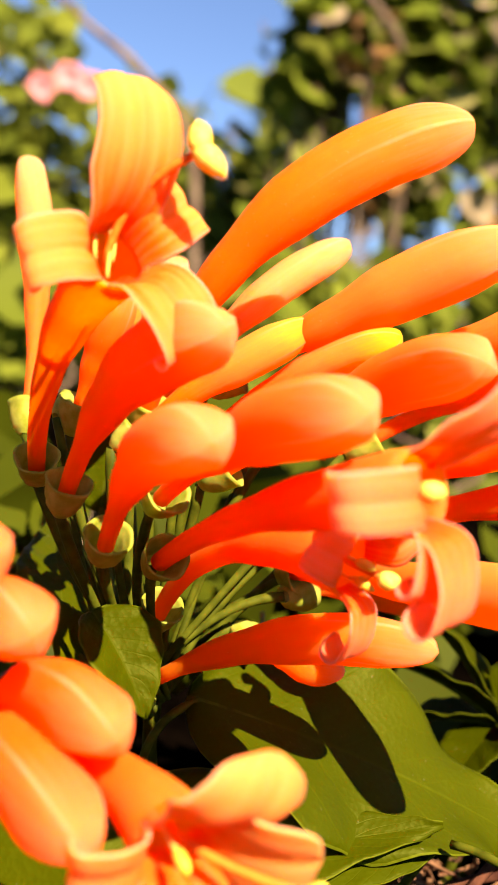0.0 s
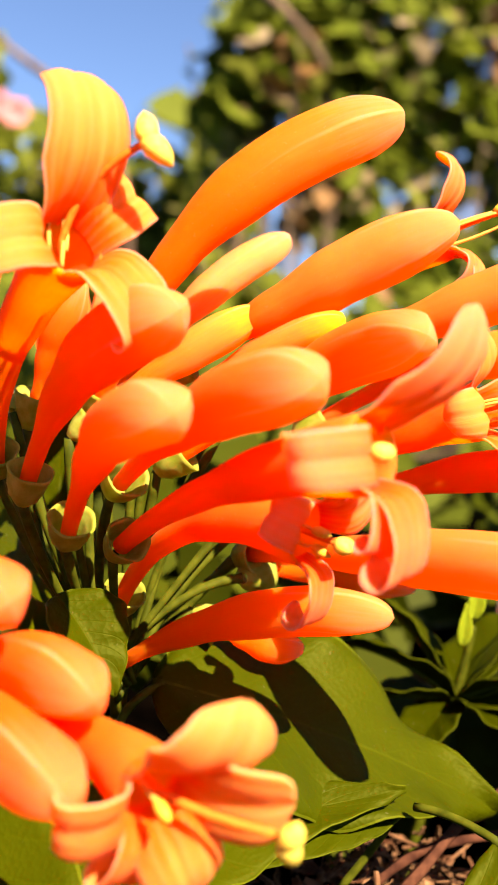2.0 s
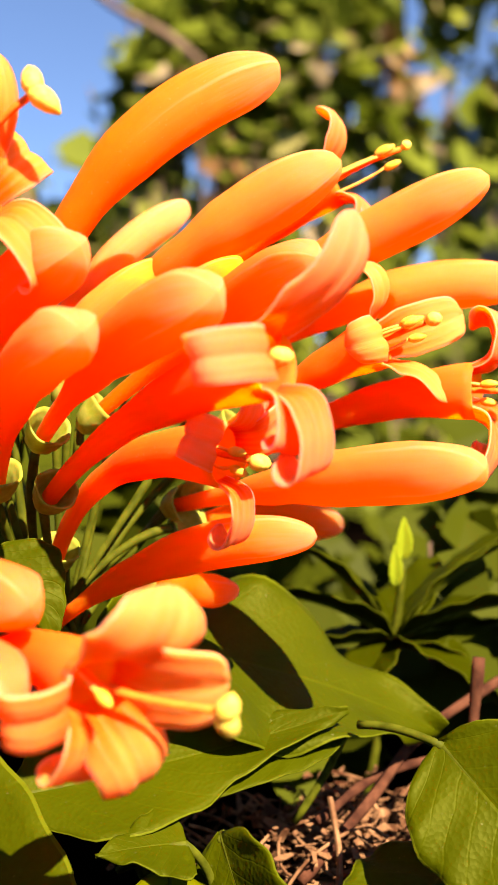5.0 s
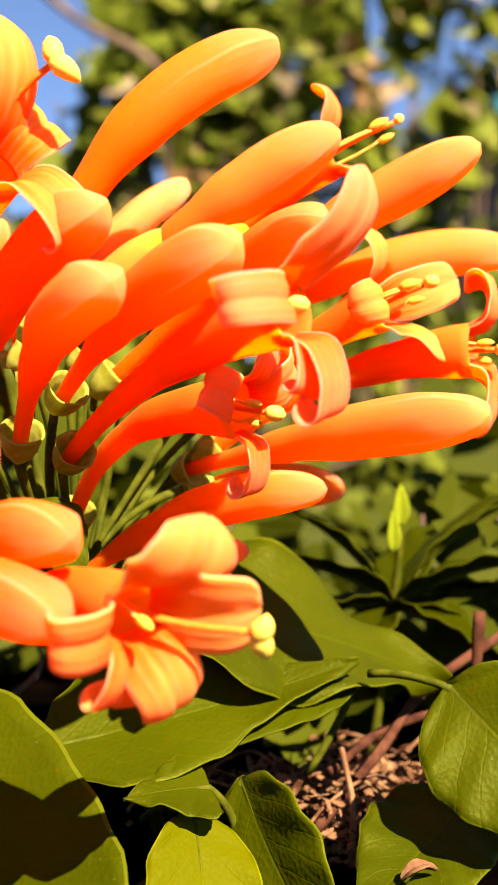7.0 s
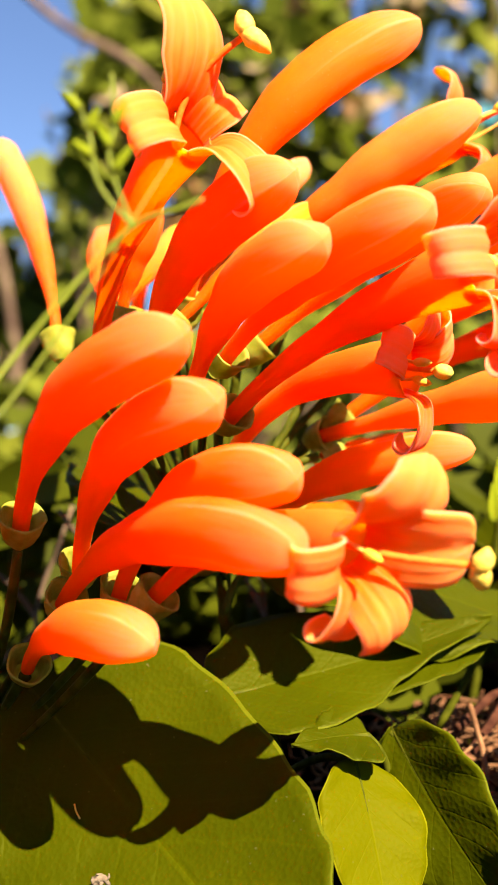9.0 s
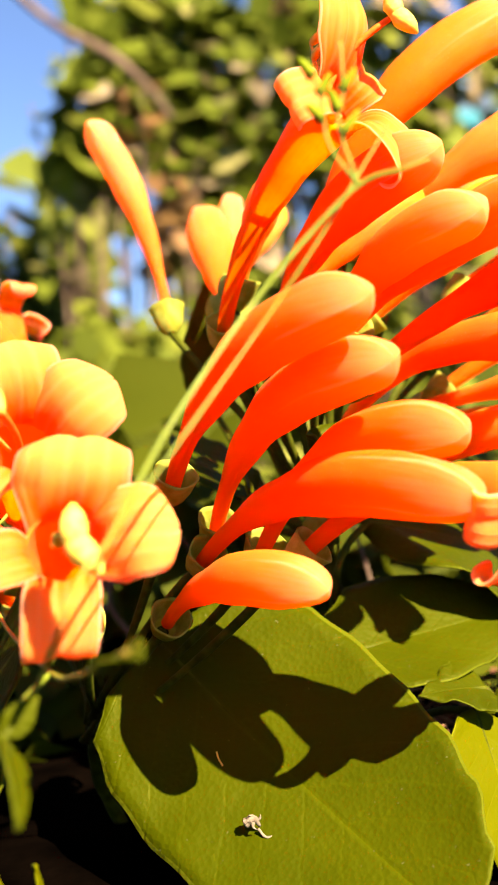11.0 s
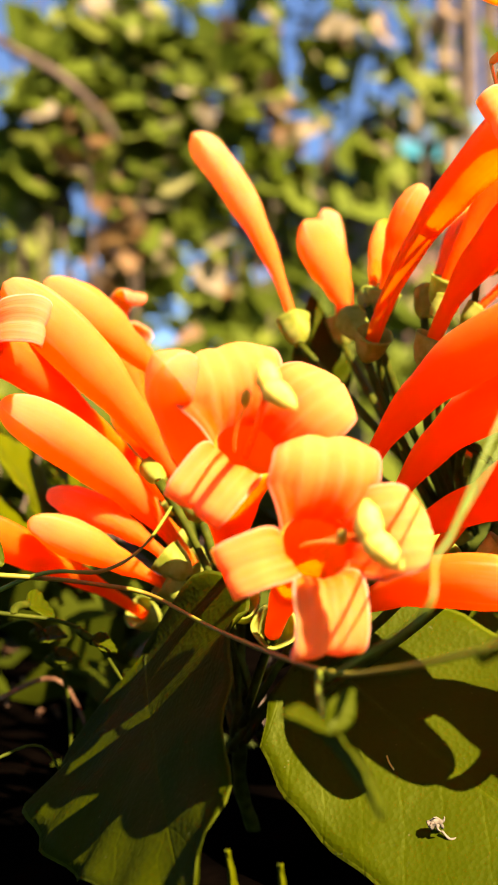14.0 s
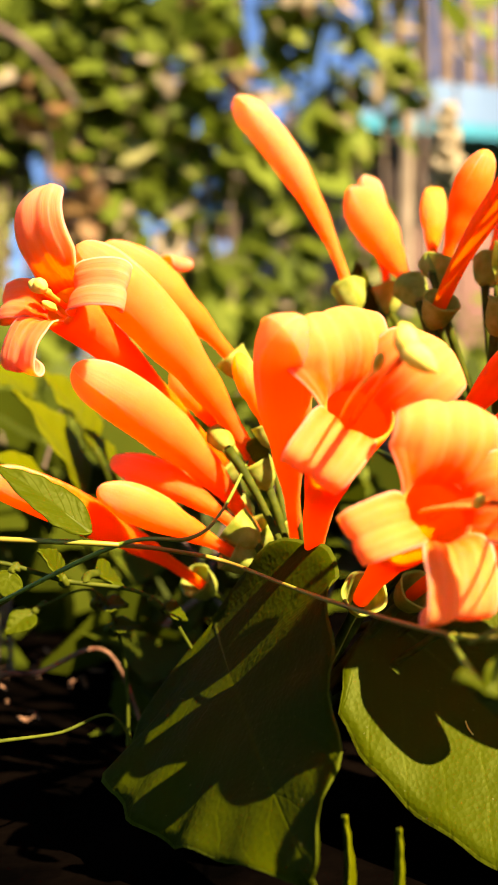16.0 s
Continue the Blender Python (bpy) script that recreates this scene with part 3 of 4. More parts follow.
flower((-0.0367, 0.2060, 0.1055), (-0.0320, 0.1839, 0.1279), (-0.0193, 0.1612, 0.1453), 0.0058, "A", [(5, 0.0345, 0.0146, 150, 1.05), (99, 0.0198, 0.0108, 300, 1.1), (-150, 0.0240, 0.0130, 275, 1.1), (-56, 0.0225, 0.0108, 290, 1.1)], pale=True, stamens=-0.004, count=3, lobe=1.6, lean=(0.0075, -0.0006, 0.0135), rise=0.013)
bud((-0.0180, 0.2076, 0.1180), (0.0040, 0.1955, 0.1590), (0.0337, 0.1985, 0.1776), 0.0060, "A")
bud((-0.0287, 0.1924, 0.1029), (-0.0194, 0.1774, 0.1246), (-0.0037, 0.1573, 0.1347), 0.0058, "A", blunt=True)
bud((-0.0199, 0.1866, 0.0960), (-0.0141, 0.1679, 0.1127), (-0.0029, 0.1409, 0.1196), 0.0055, "A", blunt=True)
bud((-0.0120, 0.1923, 0.1047), (0.0018, 0.1687, 0.1194), (0.0168, 0.1447, 0.1261), 0.0058, "A", blunt=True)
flower((-0.0109, 0.1956, 0.0930), (0.0048, 0.1703, 0.1075), (0.0285, 0.1441, 0.1172), 0.0062, "A", [(-14, 0.0261, 0.0108, 105, 1.5), (100, 0.0279, 0.0081, 300, 1.1), (-168, 0.0243, 0.0099, 290, 1.1), (173, 0.0162, 0.0081, 280, 1.1)], stamens=-0.009)
flower((-0.0108, 0.2126, 0.0795), (0.0020, 0.1917, 0.0983), (0.0244, 0.1694, 0.1005), 0.0058, "A", [(75, 0.0140, 0.0090, 270, 1.1), (-174, 0.0207, 0.0072, 280, 1.1), (-57, 0.0198, 0.0081, 270, 1.1), (-12, 0.0162, 0.0072, 250, 1.1)])
bud((-0.0142, 0.2139, 0.0627), (0.0092, 0.2011, 0.0793), (0.0393, 0.1875, 0.0856), 0.0049, "A")
bud((0.0159, 0.2239, 0.0851), (0.0266, 0.2355, 0.0857), (0.0562, 0.2449, 0.0826), 0.0052, "A")
# pale on the next four buds puts sunlight into their colour
bud((0.0146, 0.2241, 0.0893), (0.0400, 0.1939, 0.0958), (0.0642, 0.1636, 0.0991), 0.0061, "A", pale=True)
bud((-0.0046, 0.2094, 0.1264), (0.0202, 0.2014, 0.1440), (0.0450, 0.1933, 0.1582), 0.0061, "A", pale=True)
bud((0.0158, 0.2161, 0.1285), (0.0576, 0.2027, 0.1474), (0.0745, 0.1929, 0.1559), 0.0058, "A", pale=True)
bud((0.0249, 0.2237, 0.1173), (0.0640, 0.2244, 0.1367), (0.0949, 0.2256, 0.1385), 0.0056, "A", pale=True)
flower((0.0194, 0.2237, 0.0930), (0.0589, 0.2111, 0.1121), (0.0791, 0.2003, 0.1138), 0.0060, "A", [(163, 0.0234, 0.0099, 290, 1.1), (-1, 0.0216, 0.0099, 280, 1.1), (-145, 0.0198, 0.0099, 270, 1.1), (-18, 0.0180, 0.0081, 250, 1.1)])
bud((-0.0178, 0.2164, 0.1166), (0.0001, 0.2302, 0.1432), (0.0181, 0.2435, 0.1590), 0.0042, "A", pale=True)
bud((-0.0208, 0.2032, 0.1135), (-0.0052, 0.2038, 0.1273), (0.0114, 0.2044, 0.1394), 0.0039, "A", young=True)
bud((-0.0092, 0.2116, 0.1134), (0.0137, 0.2041, 0.1323), (0.0262, 0.1963, 0.1388), 0.0034, "A", young=True)
bud((-0.0030, 0.2111, 0.1085), (0.0270, 0.1907, 0.1312), (0.0364, 0.1701, 0.1354), 0.0056, "A")
bud((-0.0525, 0.1746, 0.0733), (-0.0436, 0.1523, 0.0943), (-0.0266, 0.1289, 0.1032), 0.0058, "B", blunt=True)
bud((-0.0421, 0.1889, 0.0636), (-0.0351, 0.1617, 0.0868), (-0.0215, 0.1337, 0.0935), 0.0055, "B", blunt=True)
bud((-0.0351, 0.1776, 0.0596), (-0.0242, 0.1559, 0.0788), (-0.0095, 0.1338, 0.0817), 0.0055, "B", blunt=True)
bud((-0.0454, 0.1858, 0.0579), (-0.0325, 0.1580, 0.0718), (-0.0108, 0.1255, 0.0708), 0.0058, "B", blunt=True)
bud((-0.0525, 0.1888, 0.0454), (-0.0455, 0.1653, 0.0557), (-0.0315, 0.1407, 0.0565), 0.0049, "B")
flower((-0.0305, 0.1623, 0.0604), (-0.0125, 0.1465, 0.0727), (0.0015, 0.1302, 0.0690), 0.0055, "B", [(-16, 0.0200, 0.0190, 150, 1.2), (105, 0.0170, 0.0099, 290, 1.1), (172, 0.0190, 0.0090, 285, 1.1), (-150, 0.0215, 0.0120, 165, 1.25), (-72, 0.0175, 0.0145, 70, 1.2)], pale=True, stamens=-0.002, count=1, lobe=1.3, lean=(0.0129, -0.0004, -0.0000))
bud((-0.0680, 0.2136, 0.0546), (-0.0827, 0.1785, 0.0813), (-0.0955, 0.1430, 0.0940), 0.0052, "B", pale=True)
flower((-0.0693, 0.1986, 0.0494), (-0.0777, 0.1732, 0.0666), (-0.0800, 0.1458, 0.0838), 0.0062, "B", [(18, 0.0200, 0.0205, 165, 1.3), (-58, 0.0180, 0.0165, 120, 1.4), (140, 0.0200, 0.0115, 265, 1.1)], pale=True, stamens=0.002, count=1, lobe=1.5, lean=(-0.0051, -0.0179, 0.0011))
flower((-0.0694, 0.1749, 0.0474), (-0.0727, 0.1529, 0.0578), (-0.0740, 0.1303, 0.0676), 0.0060, "B", [(-4, 0.0205, 0.0178, 185, 1.3), (110, 0.0190, 0.0090, 285, 1.1), (-178, 0.0216, 0.0115, 280, 1.1), (-86, 0.0185, 0.0150, 150, 1.3)], pale=True, stamens=0.002, count=1, lobe=1.8, lean=(0.0011, -0.0083, -0.0024))
bud((-0.0760, 0.2145, 0.0706), (-0.0969, 0.2104, 0.0989), (-0.1168, 0.2061, 0.1170), 0.0058, "B", pale=True)
bud((-0.0736, 0.2235, 0.0554), (-0.0940, 0.2147, 0.0776), (-0.1177, 0.2072, 0.0925), 0.0056, "B", pale=True)
bud((-0.0805, 0.2153, 0.0519), (-0.0966, 0.2155, 0.0608), (-0.1117, 0.2154, 0.0676), 0.0042, "B", pale=True)
bud((-0.0803, 0.2136, 0.0575), (-0.0937, 0.2203, 0.0678), (-0.1067, 0.2270, 0.0734), 0.0042, "B", pale=True)
# blunt also picks RED_BUD, which paints in the shade on this bud
bud((-0.0817, 0.2426, 0.0429), (-0.1078, 0.2270, 0.0591), (-0.1344, 0.2118, 0.0711), 0.0047, "B", blunt=True)
flower((-0.0772, 0.2368, 0.0711), (-0.1024, 0.2189, 0.0930), (-0.1237, 0.2017, 0.1069), 0.0055, "B", [(6, 0.0261, 0.0126, 135, 1.6), (-86, 0.0225, 0.0108, 300, 1.1), (168, 0.0207, 0.0099, 290, 1.1), (94, 0.0180, 0.0090, 240, 1.1)], stamens=-0.004)
flower((-0.0722, 0.2535, 0.0765), (-0.0821, 0.2656, 0.1048), (-0.0868, 0.2762, 0.1202), 0.0055, "B", [(10, 0.0162, 0.0081, 280, 1.1), (102, 0.0144, 0.0072, 250, 1.1), (-176, 0.0162, 0.0081, 230, 1.1)])
bud((-0.0746, 0.2344, 0.0955), (-0.0896, 0.2358, 0.1110), (-0.1063, 0.2357, 0.1228), 0.0054, "B", pale=True)
bud((-0.0844, 0.2139, 0.0775), (-0.0864, 0.2275, 0.0867), (-0.0882, 0.2412, 0.0938), 0.0033, "B", young=True)
bud((-0.0332, 0.2247, 0.1123), (-0.0320, 0.2440, 0.1281), (-0.0321, 0.2636, 0.1461), 0.0056, "A", pale=True)
bud((-0.0340, 0.2136, 0.1166), (-0.0229, 0.2341, 0.1309), (-0.0119, 0.2545, 0.1446), 0.0033, "A", young=True)
bud((-0.0316, 0.2128, 0.1159), (-0.0282, 0.2094, 0.1296), (-0.0236, 0.2055, 0.1424), 0.0042, "A")
bud((-0.0252, 0.2561, 0.1155), (-0.0240, 0.2646, 0.1347), (-0.0204, 0.2815, 0.1538), 0.0042, "A", pale=True)
flower((0.0161, 0.2250, 0.1340), (0.0362, 0.2233, 0.1513), (0.0519, 0.2175, 0.1623), 0.0055, "A", [(-15, 0.0198, 0.0090, 150, 1.3), (179, 0.0162, 0.0081, 200, 1.1), (167, 0.0162, 0.0081, 220, 1.1), (-163, 0.0144, 0.0072, 220, 1.1)], stamens=0.004, lean=(0.004, 0, 0.0), count=4, lobe=0.5)
flower((0.0251, 0.2234, 0.1052), (0.0426, 0.2130, 0.1175), (0.0588, 0.2027, 0.1256), 0.0058, "A", [(18, 0.0180, 0.0108, 150, 1.2), (-79, 0.0198, 0.0108, 50, 1.2), (101, 0.0180, 0.0099, 220, 1.1), (-167, 0.0180, 0.0099, 100, 1.2)], pale=True, stamens=0.002, count=4, lobe=0.9)
bud((0.0077, 0.2245, 0.0746), (0.0174, 0.2234, 0.0712), (0.0282, 0.2222, 0.0709), 0.0038, "A")
bud((-0.0759, 0.2088, 0.0786), (-0.0787, 0.2096, 0.0871), (-0.0820, 0.2106, 0.0962), 0.0030, "B", young=True)
bud((-0.0734, 0.2357, 0.0616), (-0.0810, 0.2380, 0.0684), (-0.0938, 0.2420, 0.0733), 0.0033, "B", young=True)


# ---------------------------------------------------------------- canes of the vine
strand("vine_cane", [HEART["A"] + np.array((0, 0, 0.004)), HEART["A"] + np.array((0.002, 0.004, -0.02)), (0.002, 0.23, 0.02), (0.01, 0.25, -0.006)], 0.0017, STALK, "green woody cane that carries the upper flower cluster", "vine")
strand("vine_cane", [HEART["B"] + np.array((0, 0, 0.004)), (-0.066, 0.215, 0.01), (-0.06, 0.225, -0.006)], 0.0016, STALK, "green woody cane that carries the lower flower cluster", "vine")
strand("dry_cane", [(0.040, 0.212, 0.010), (0.058, 0.226, 0.022), (0.074, 0.238, 0.034), (0.10, 0.25, 0.045)], 0.0013, TWIG, "dry red-brown cane lying over the litter", "twig")
strand("dry_cane", [(0.045, 0.22, 0.020), (0.062, 0.232, 0.026), (0.085, 0.236, 0.030)], 0.0011, TWIG, "thin dry red-brown cane over the litter", "twig")
strand("dry_twig", [(0.046, 0.205, 0.004), (0.0485, 0.212, 0.014), (0.0475, 0.218, 0.026)], 0.0007, DRY, "thin dry twig standing in the litter", "twig", 16)
strand("dry_twig", [(0.080, 0.222, -0.004), (0.081, 0.224, 0.030), (0.0835, 0.226, 0.054)], 0.0008, TWIG, "grey-brown snapped twig with a knob", "twig", 16, 0.0016)
for k in range(14):
    p = np.array((rng.uniform(0.02, 0.09), rng.uniform(0.215, 0.26), 0.012))
    q = [p + np.array((0.012 * math.cos(a), 0.004 * math.sin(a * 1.3 + k), 0.007 * math.sin(a + k))) for a in np.linspace(0, rng.uniform(2.5, 5), 5)]
    strand("dry_curl", q, 0.0004, DRY, "thin curled dry tendril in the litter", "dry tendril", 18)

# ---------------------------------------------------------------- leaves
leaf((-0.003, 0.2165, 0.0630), (0.0750, 0.2285, 0.0365), (-0.05, -0.58, 0.8), 0.045, LEAF, "broad olive-green leaf under the flowers, wavy edge", 0.05, 0.1, 0.08, petiole=(-0.010, 0.215, 0.05))
leaf((-0.0180, 0.1985, 0.0350), (0.0495, 0.2080, 0.0473), (0.0, -0.6, 0.8), 0.034, LEAF, "long green leaf with a dry brown tip", -0.03, 0.2, 0.03, petiole=(-0.03, 0.21, 0.02), shape=((0, 0.15), (0.08, 0.6), (0.2, 0.95), (0.32, 1.0), (0.48, 0.8), (0.62, 0.5), (0.78, 0.3), (0.92, 0.14), (1, 0.0)))
leaf((0.0519, 0.2162, 0.0425), (0.0145, 0.1964, 0.0325), (0.1, -0.6, 0.75), 0.011, LEAF, "narrow green leaf below the broad one", 0.03, 0.2, petiole=(0.04, 0.22, 0.02))
leaf((-0.0536, 0.2010, 0.0406), (-0.0100, 0.1348, 0.0001), (-0.297, -0.761, 0.577), 0.0565, LEAF, "large hanging green leaf with flower shadows", -0.08, 0.06, 0.008, petiole=(-0.066, 0.212, 0.028), shape=((0, 0.1), (0.03, 0.55), (0.1, 0.85), (0.22, 0.97), (0.35, 1.0), (0.5, 0.97), (0.64, 0.91), (0.78, 0.76), (0.9, 0.5), (1, 0.0)))
# same kind of leaf as LEAF, its shade put into the darker material
leaf((-0.0870, 0.213, 0.0385), (-0.0937, 0.1375, 0.0113), (-0.81, -0.18, 0.56), 0.063, DARK_LEAF, "large green leaf hanging in shade, shade also put into its colour, tilted away from the sun", 0.02, 0.12, 0.03, petiole=(-0.07, 0.21, 0.03), blunt=0.85)
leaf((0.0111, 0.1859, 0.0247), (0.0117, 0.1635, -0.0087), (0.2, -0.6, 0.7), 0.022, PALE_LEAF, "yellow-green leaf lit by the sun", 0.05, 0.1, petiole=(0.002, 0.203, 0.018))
leaf((0.0147, 0.1875, 0.0283), (-0.0022, 0.1823, 0.0288), (0.1655, -0.4448, 0.8802), 0.0185, LEAF, "small green leaf beside the yellow-green one", 0.03, 0.1, petiole=(0.020, 0.192, 0.016), shape=((0, 0.45), (0.06, 0.85), (0.15, 1.0), (0.4, 0.72), (0.7, 0.36), (1, 0.0)))
leaf((0.0215, 0.1939, 0.0281), (0.0387, 0.1655, -0.0063), (-0.80, -0.50, 0.33), 0.027, LEAF, "green leaf with a curled edge", 0.06, 0.2, petiole=(0.02, 0.212, 0.006))
leaf((0.0645, 0.1930, 0.0445), (0.088, 0.168, 0.016), (-0.6, -0.35, 0.72), 0.034, LEAF, "broad olive-green leaf on a short stalk", 0.06, 0.2, petiole=(0.051, 0.205, 0.045))
leaf((0.0700, 0.1970, 0.0205), (0.0405, 0.1740, 0.0080), (-0.05, -0.4, 0.9), 0.028, LEAF, "green leaf low over the litter, shaded by the broad one", -0.05, 0.15, 0.03, petiole=(0.082, 0.216, 0.006))
leaf((0.0500, 0.1785, 0.0112), (0.0570, 0.1790, 0.0125), (0.2, -0.4, 0.9), 0.0022, DRY, "curled dry scrap lying on the low leaf", 0.3, 0.6, 0.08, group="", name="dry_scrap")
leaf((-0.0215, 0.1917, 0.0834), (-0.0093, 0.1857, 0.0676), (0.3, -0.6, 0.6), 0.015, LEAF, "small pointed green leaf at the cluster's foot", 0.08, 0.55, petiole=(-0.012, 0.213, 0.07))
# five green leaves whose sunlight is painted in by the paler material
leaf((-0.1000, 0.3044, 0.0625), (-0.1209, 0.3003, 0.0933), (0.3, -0.5, 0.8), 0.018, PALE_LEAF, "green leaf beyond the lower cluster, sunlight put into its paler colour", 0.08, 0.2, 0.04, petiole=(-0.0900, 0.3144, 0.0425))
leaf((-0.0934, 0.3232, 0.0756), (-0.1125, 0.3186, 0.1011), (-0.1, -0.4, 0.9), 0.020, PALE_LEAF, "green leaf beyond the lower cluster, sunlight put into its paler colour", 0.08, 0.2, 0.04, petiole=(-0.0834, 0.3332, 0.0556))
leaf((-0.1062, 0.2959, 0.0598), (-0.1309, 0.2931, 0.0760), (0.2, -0.4, 0.9), 0.016, PALE_LEAF, "green leaf beyond the lower cluster, sunlight put into its paler colour", 0.08, 0.2, 0.04, petiole=(-0.0962, 0.3059, 0.0398))
leaf((-0.1079, 0.3591, 0.0948), (-0.1300, 0.3555, 0.1056), (0.3, -0.5, 0.8), 0.024, PALE_LEAF, "green leaf beyond the lower cluster, sunlight put into its paler colour", 0.08, 0.2, 0.04, petiole=(-0.0979, 0.3691, 0.0748))
leaf((-0.0897, 0.3064, 0.0672), (-0.1006, 0.2992, 0.0820), (0.4, -0.6, 0.6), 0.008, PALE_LEAF, "green leaf beyond the lower cluster, sunlight put into its paler colour", 0.08, 0.2, 0.04, petiole=(-0.0797, 0.3164, 0.0472))
leaf((-0.030, 0.226, 0.068), (-0.042, 0.262, 0.086), (0.2, -0.5, 0.8), 0.02, LEAF, "green leaf beyond the lower cluster", 0.05, 0.1, petiole=(-0.012, 0.213, 0.06))
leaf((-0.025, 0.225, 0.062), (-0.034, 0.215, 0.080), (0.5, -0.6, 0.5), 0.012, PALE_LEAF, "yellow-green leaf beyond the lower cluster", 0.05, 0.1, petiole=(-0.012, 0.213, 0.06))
leaf((-0.030, 0.262, 0.090), (-0.032, 0.262, 0.126), (0.1, -0.9, 0.2), 0.018, LEAF, "upright green leaf beyond the flowers", 0.05, 0.1, petiole=(-0.016, 0.225, 0.06))
leaf((-0.1183, 0.1843, 0.0606), (-0.1347, 0.1895, 0.0731), (0.1, -0.7, 0.6), 0.008, LEAF, "small pointed leaf on a creeping runner", 0.03, 0.2)
leaf((-0.0788, 0.2137, 0.0732), (-0.0753, 0.2073, 0.0792), (0.3, -0.8, 0.6), 0.005, PALE_LEAF, "tiny pale green leaf on a creeping runner", 0.03, 0.1)
leaf((-0.084, 0.150, -0.004), (-0.0865, 0.1425, 0.0191), (0.7, -0.6, 0.2), 0.004, PALE_LEAF, "narrow green blade between the hanging leaves", 0.03, 0.3, blunt=0.7)
leaf((-0.078, 0.146, -0.004), (-0.0792, 0.1386, 0.0175), (0.7, -0.6, 0.2), 0.0035, PALE_LEAF, "narrow green blade between the hanging leaves", 0.03, 0.3, blunt=0.7)
strand("runner", [(-0.0765, 0.127, 0.0483), (-0.0800, 0.1165, 0.0470), (-0.0822, 0.1065, 0.0450), (-0.0815, 0.1000, 0.0415)], 0.0005, TENDRIL, "thin green sprig hanging from the runner", "vine", 30, 0.0003)
leaf((-0.0824, 0.1062, 0.0448), (-0.0905, 0.0985, 0.0490), (0.1, -0.6, 0.8), 0.0042, LEAF, "small green leaf on the hanging sprig", 0.03, 0.2)
leaf((-0.0822, 0.1062, 0.0450), (-0.0782, 0.1085, 0.0492), (0.3, -0.8, 0.5), 0.0035, LEAF, "small green leaf on the hanging sprig", 0.03, 0.2)
leaf((-0.0822, 0.1055, 0.0446), (-0.0804, 0.0930, 0.0378), (0.8, -0.5, 0.4), 0.0042, LEAF, "narrow green leaf hanging from the sprig", 0.03, 0.3)
leaf((-0.0705, 0.0885, 0.0562), (-0.0675, 0.0800, 0.0585), (0.1, -0.7, 0.6), 0.006, LEAF, "small green leaf on the runner's end", 0.05, 0.2)

# shoot with a green bud
SHOOT = (0.0745, 0.270, 0.050)
strand("vine_shoot", [(0.068, 0.280, -0.004), SHOOT, (0.0760, 0.266, 0.070)], 0.0015, STALK, "green upright vine shoot", "vine", end=0.001)
for q, w in (((0.0762, 0.266, 0.0830), 0.0040), ((0.0738, 0.2655, 0.076), 0.0033)):
    leaf((q[0], q[1] + 0.0005, q[2] - 0.011), q, (0, -1, 0.2), w, YOUNG_LEAF, "closed yellow-green leaf bud on the shoot", 0.02, 0.5, 0.0, group="leaves of the shoot")
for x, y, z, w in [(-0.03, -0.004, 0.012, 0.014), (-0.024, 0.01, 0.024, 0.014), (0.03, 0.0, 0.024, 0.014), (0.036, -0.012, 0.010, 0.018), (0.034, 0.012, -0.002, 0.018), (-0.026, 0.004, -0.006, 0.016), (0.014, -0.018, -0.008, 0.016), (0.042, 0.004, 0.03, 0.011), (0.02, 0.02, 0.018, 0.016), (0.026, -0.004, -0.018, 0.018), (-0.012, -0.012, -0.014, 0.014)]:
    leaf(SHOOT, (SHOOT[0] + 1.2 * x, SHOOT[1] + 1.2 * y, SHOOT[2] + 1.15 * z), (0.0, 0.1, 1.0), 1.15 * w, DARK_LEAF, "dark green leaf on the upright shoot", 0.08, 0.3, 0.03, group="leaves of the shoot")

# ---------------------------------------------------------------- runners and tendrils
strand("runner", [(-0.1358, 0.1899, 0.0599), (-0.1135, 0.1828, 0.0585), (-0.100, 0.190, 0.056), (-0.089, 0.196, 0.053), (-0.083, 0.160, 0.050), (-0.0761, 0.1265, 0.0485), (-0.0732, 0.108, 0.0515), (-0.0705, 0.090, 0.0562), (-0.0690, 0.080, 0.0590)], 0.0005, RUNNER, "thin brown-green runner across the hanging leaves", "vine", 80, 0.0003)
strand("runner", [(-0.17, 0.26, 0.02), (-0.1358, 0.205, 0.045), (-0.1135, 0.1828, 0.0585), (-0.1000, 0.1830, 0.0592), (-0.0890, 0.200, 0.063), (-0.0788, 0.2137, 0.0732)], 0.0005, TENDRIL, "thin green runner beside the lower cluster", "vine", 50, 0.0003)
strand("tendril", [(-0.078, 0.118, 0.049), (-0.0752, 0.0935, 0.0600), (-0.0723, 0.0958, 0.0662), (-0.0694, 0.0971, 0.0694), (-0.0623, 0.0995, 0.0816), (-0.0517, 0.1060, 0.0958), (-0.0433, 0.1065, 0.1059), (-0.0352, 0.1060, 0.1139), (-0.0300, 0.1035, 0.1155), (-0.0268, 0.1025, 0.1166)], 0.00034, TENDRIL, "thin bright green tendril climbing over the flowers", "tendril", 90, 0.00035)
strand("tendril", [(-0.0694, 0.0971, 0.0694), (-0.0610, 0.1000, 0.0800), (-0.0500, 0.1075, 0.0935), (-0.0410, 0.1080, 0.1060), (-0.0300, 0.1085, 0.1230)], 0.00022, TENDRIL, "thin bright green tendril climbing over the flowers", "tendril", 60, 0.0002)
strand("tendril", [(-0.0352, 0.1060, 0.1139), (-0.0378, 0.1056, 0.1215), (-0.0372, 0.1055, 0.1262), (-0.0373, 0.1055, 0.1325)], 0.0003, TENDRIL, "forked green tendril tip", "tendril", 30, 0.00025)
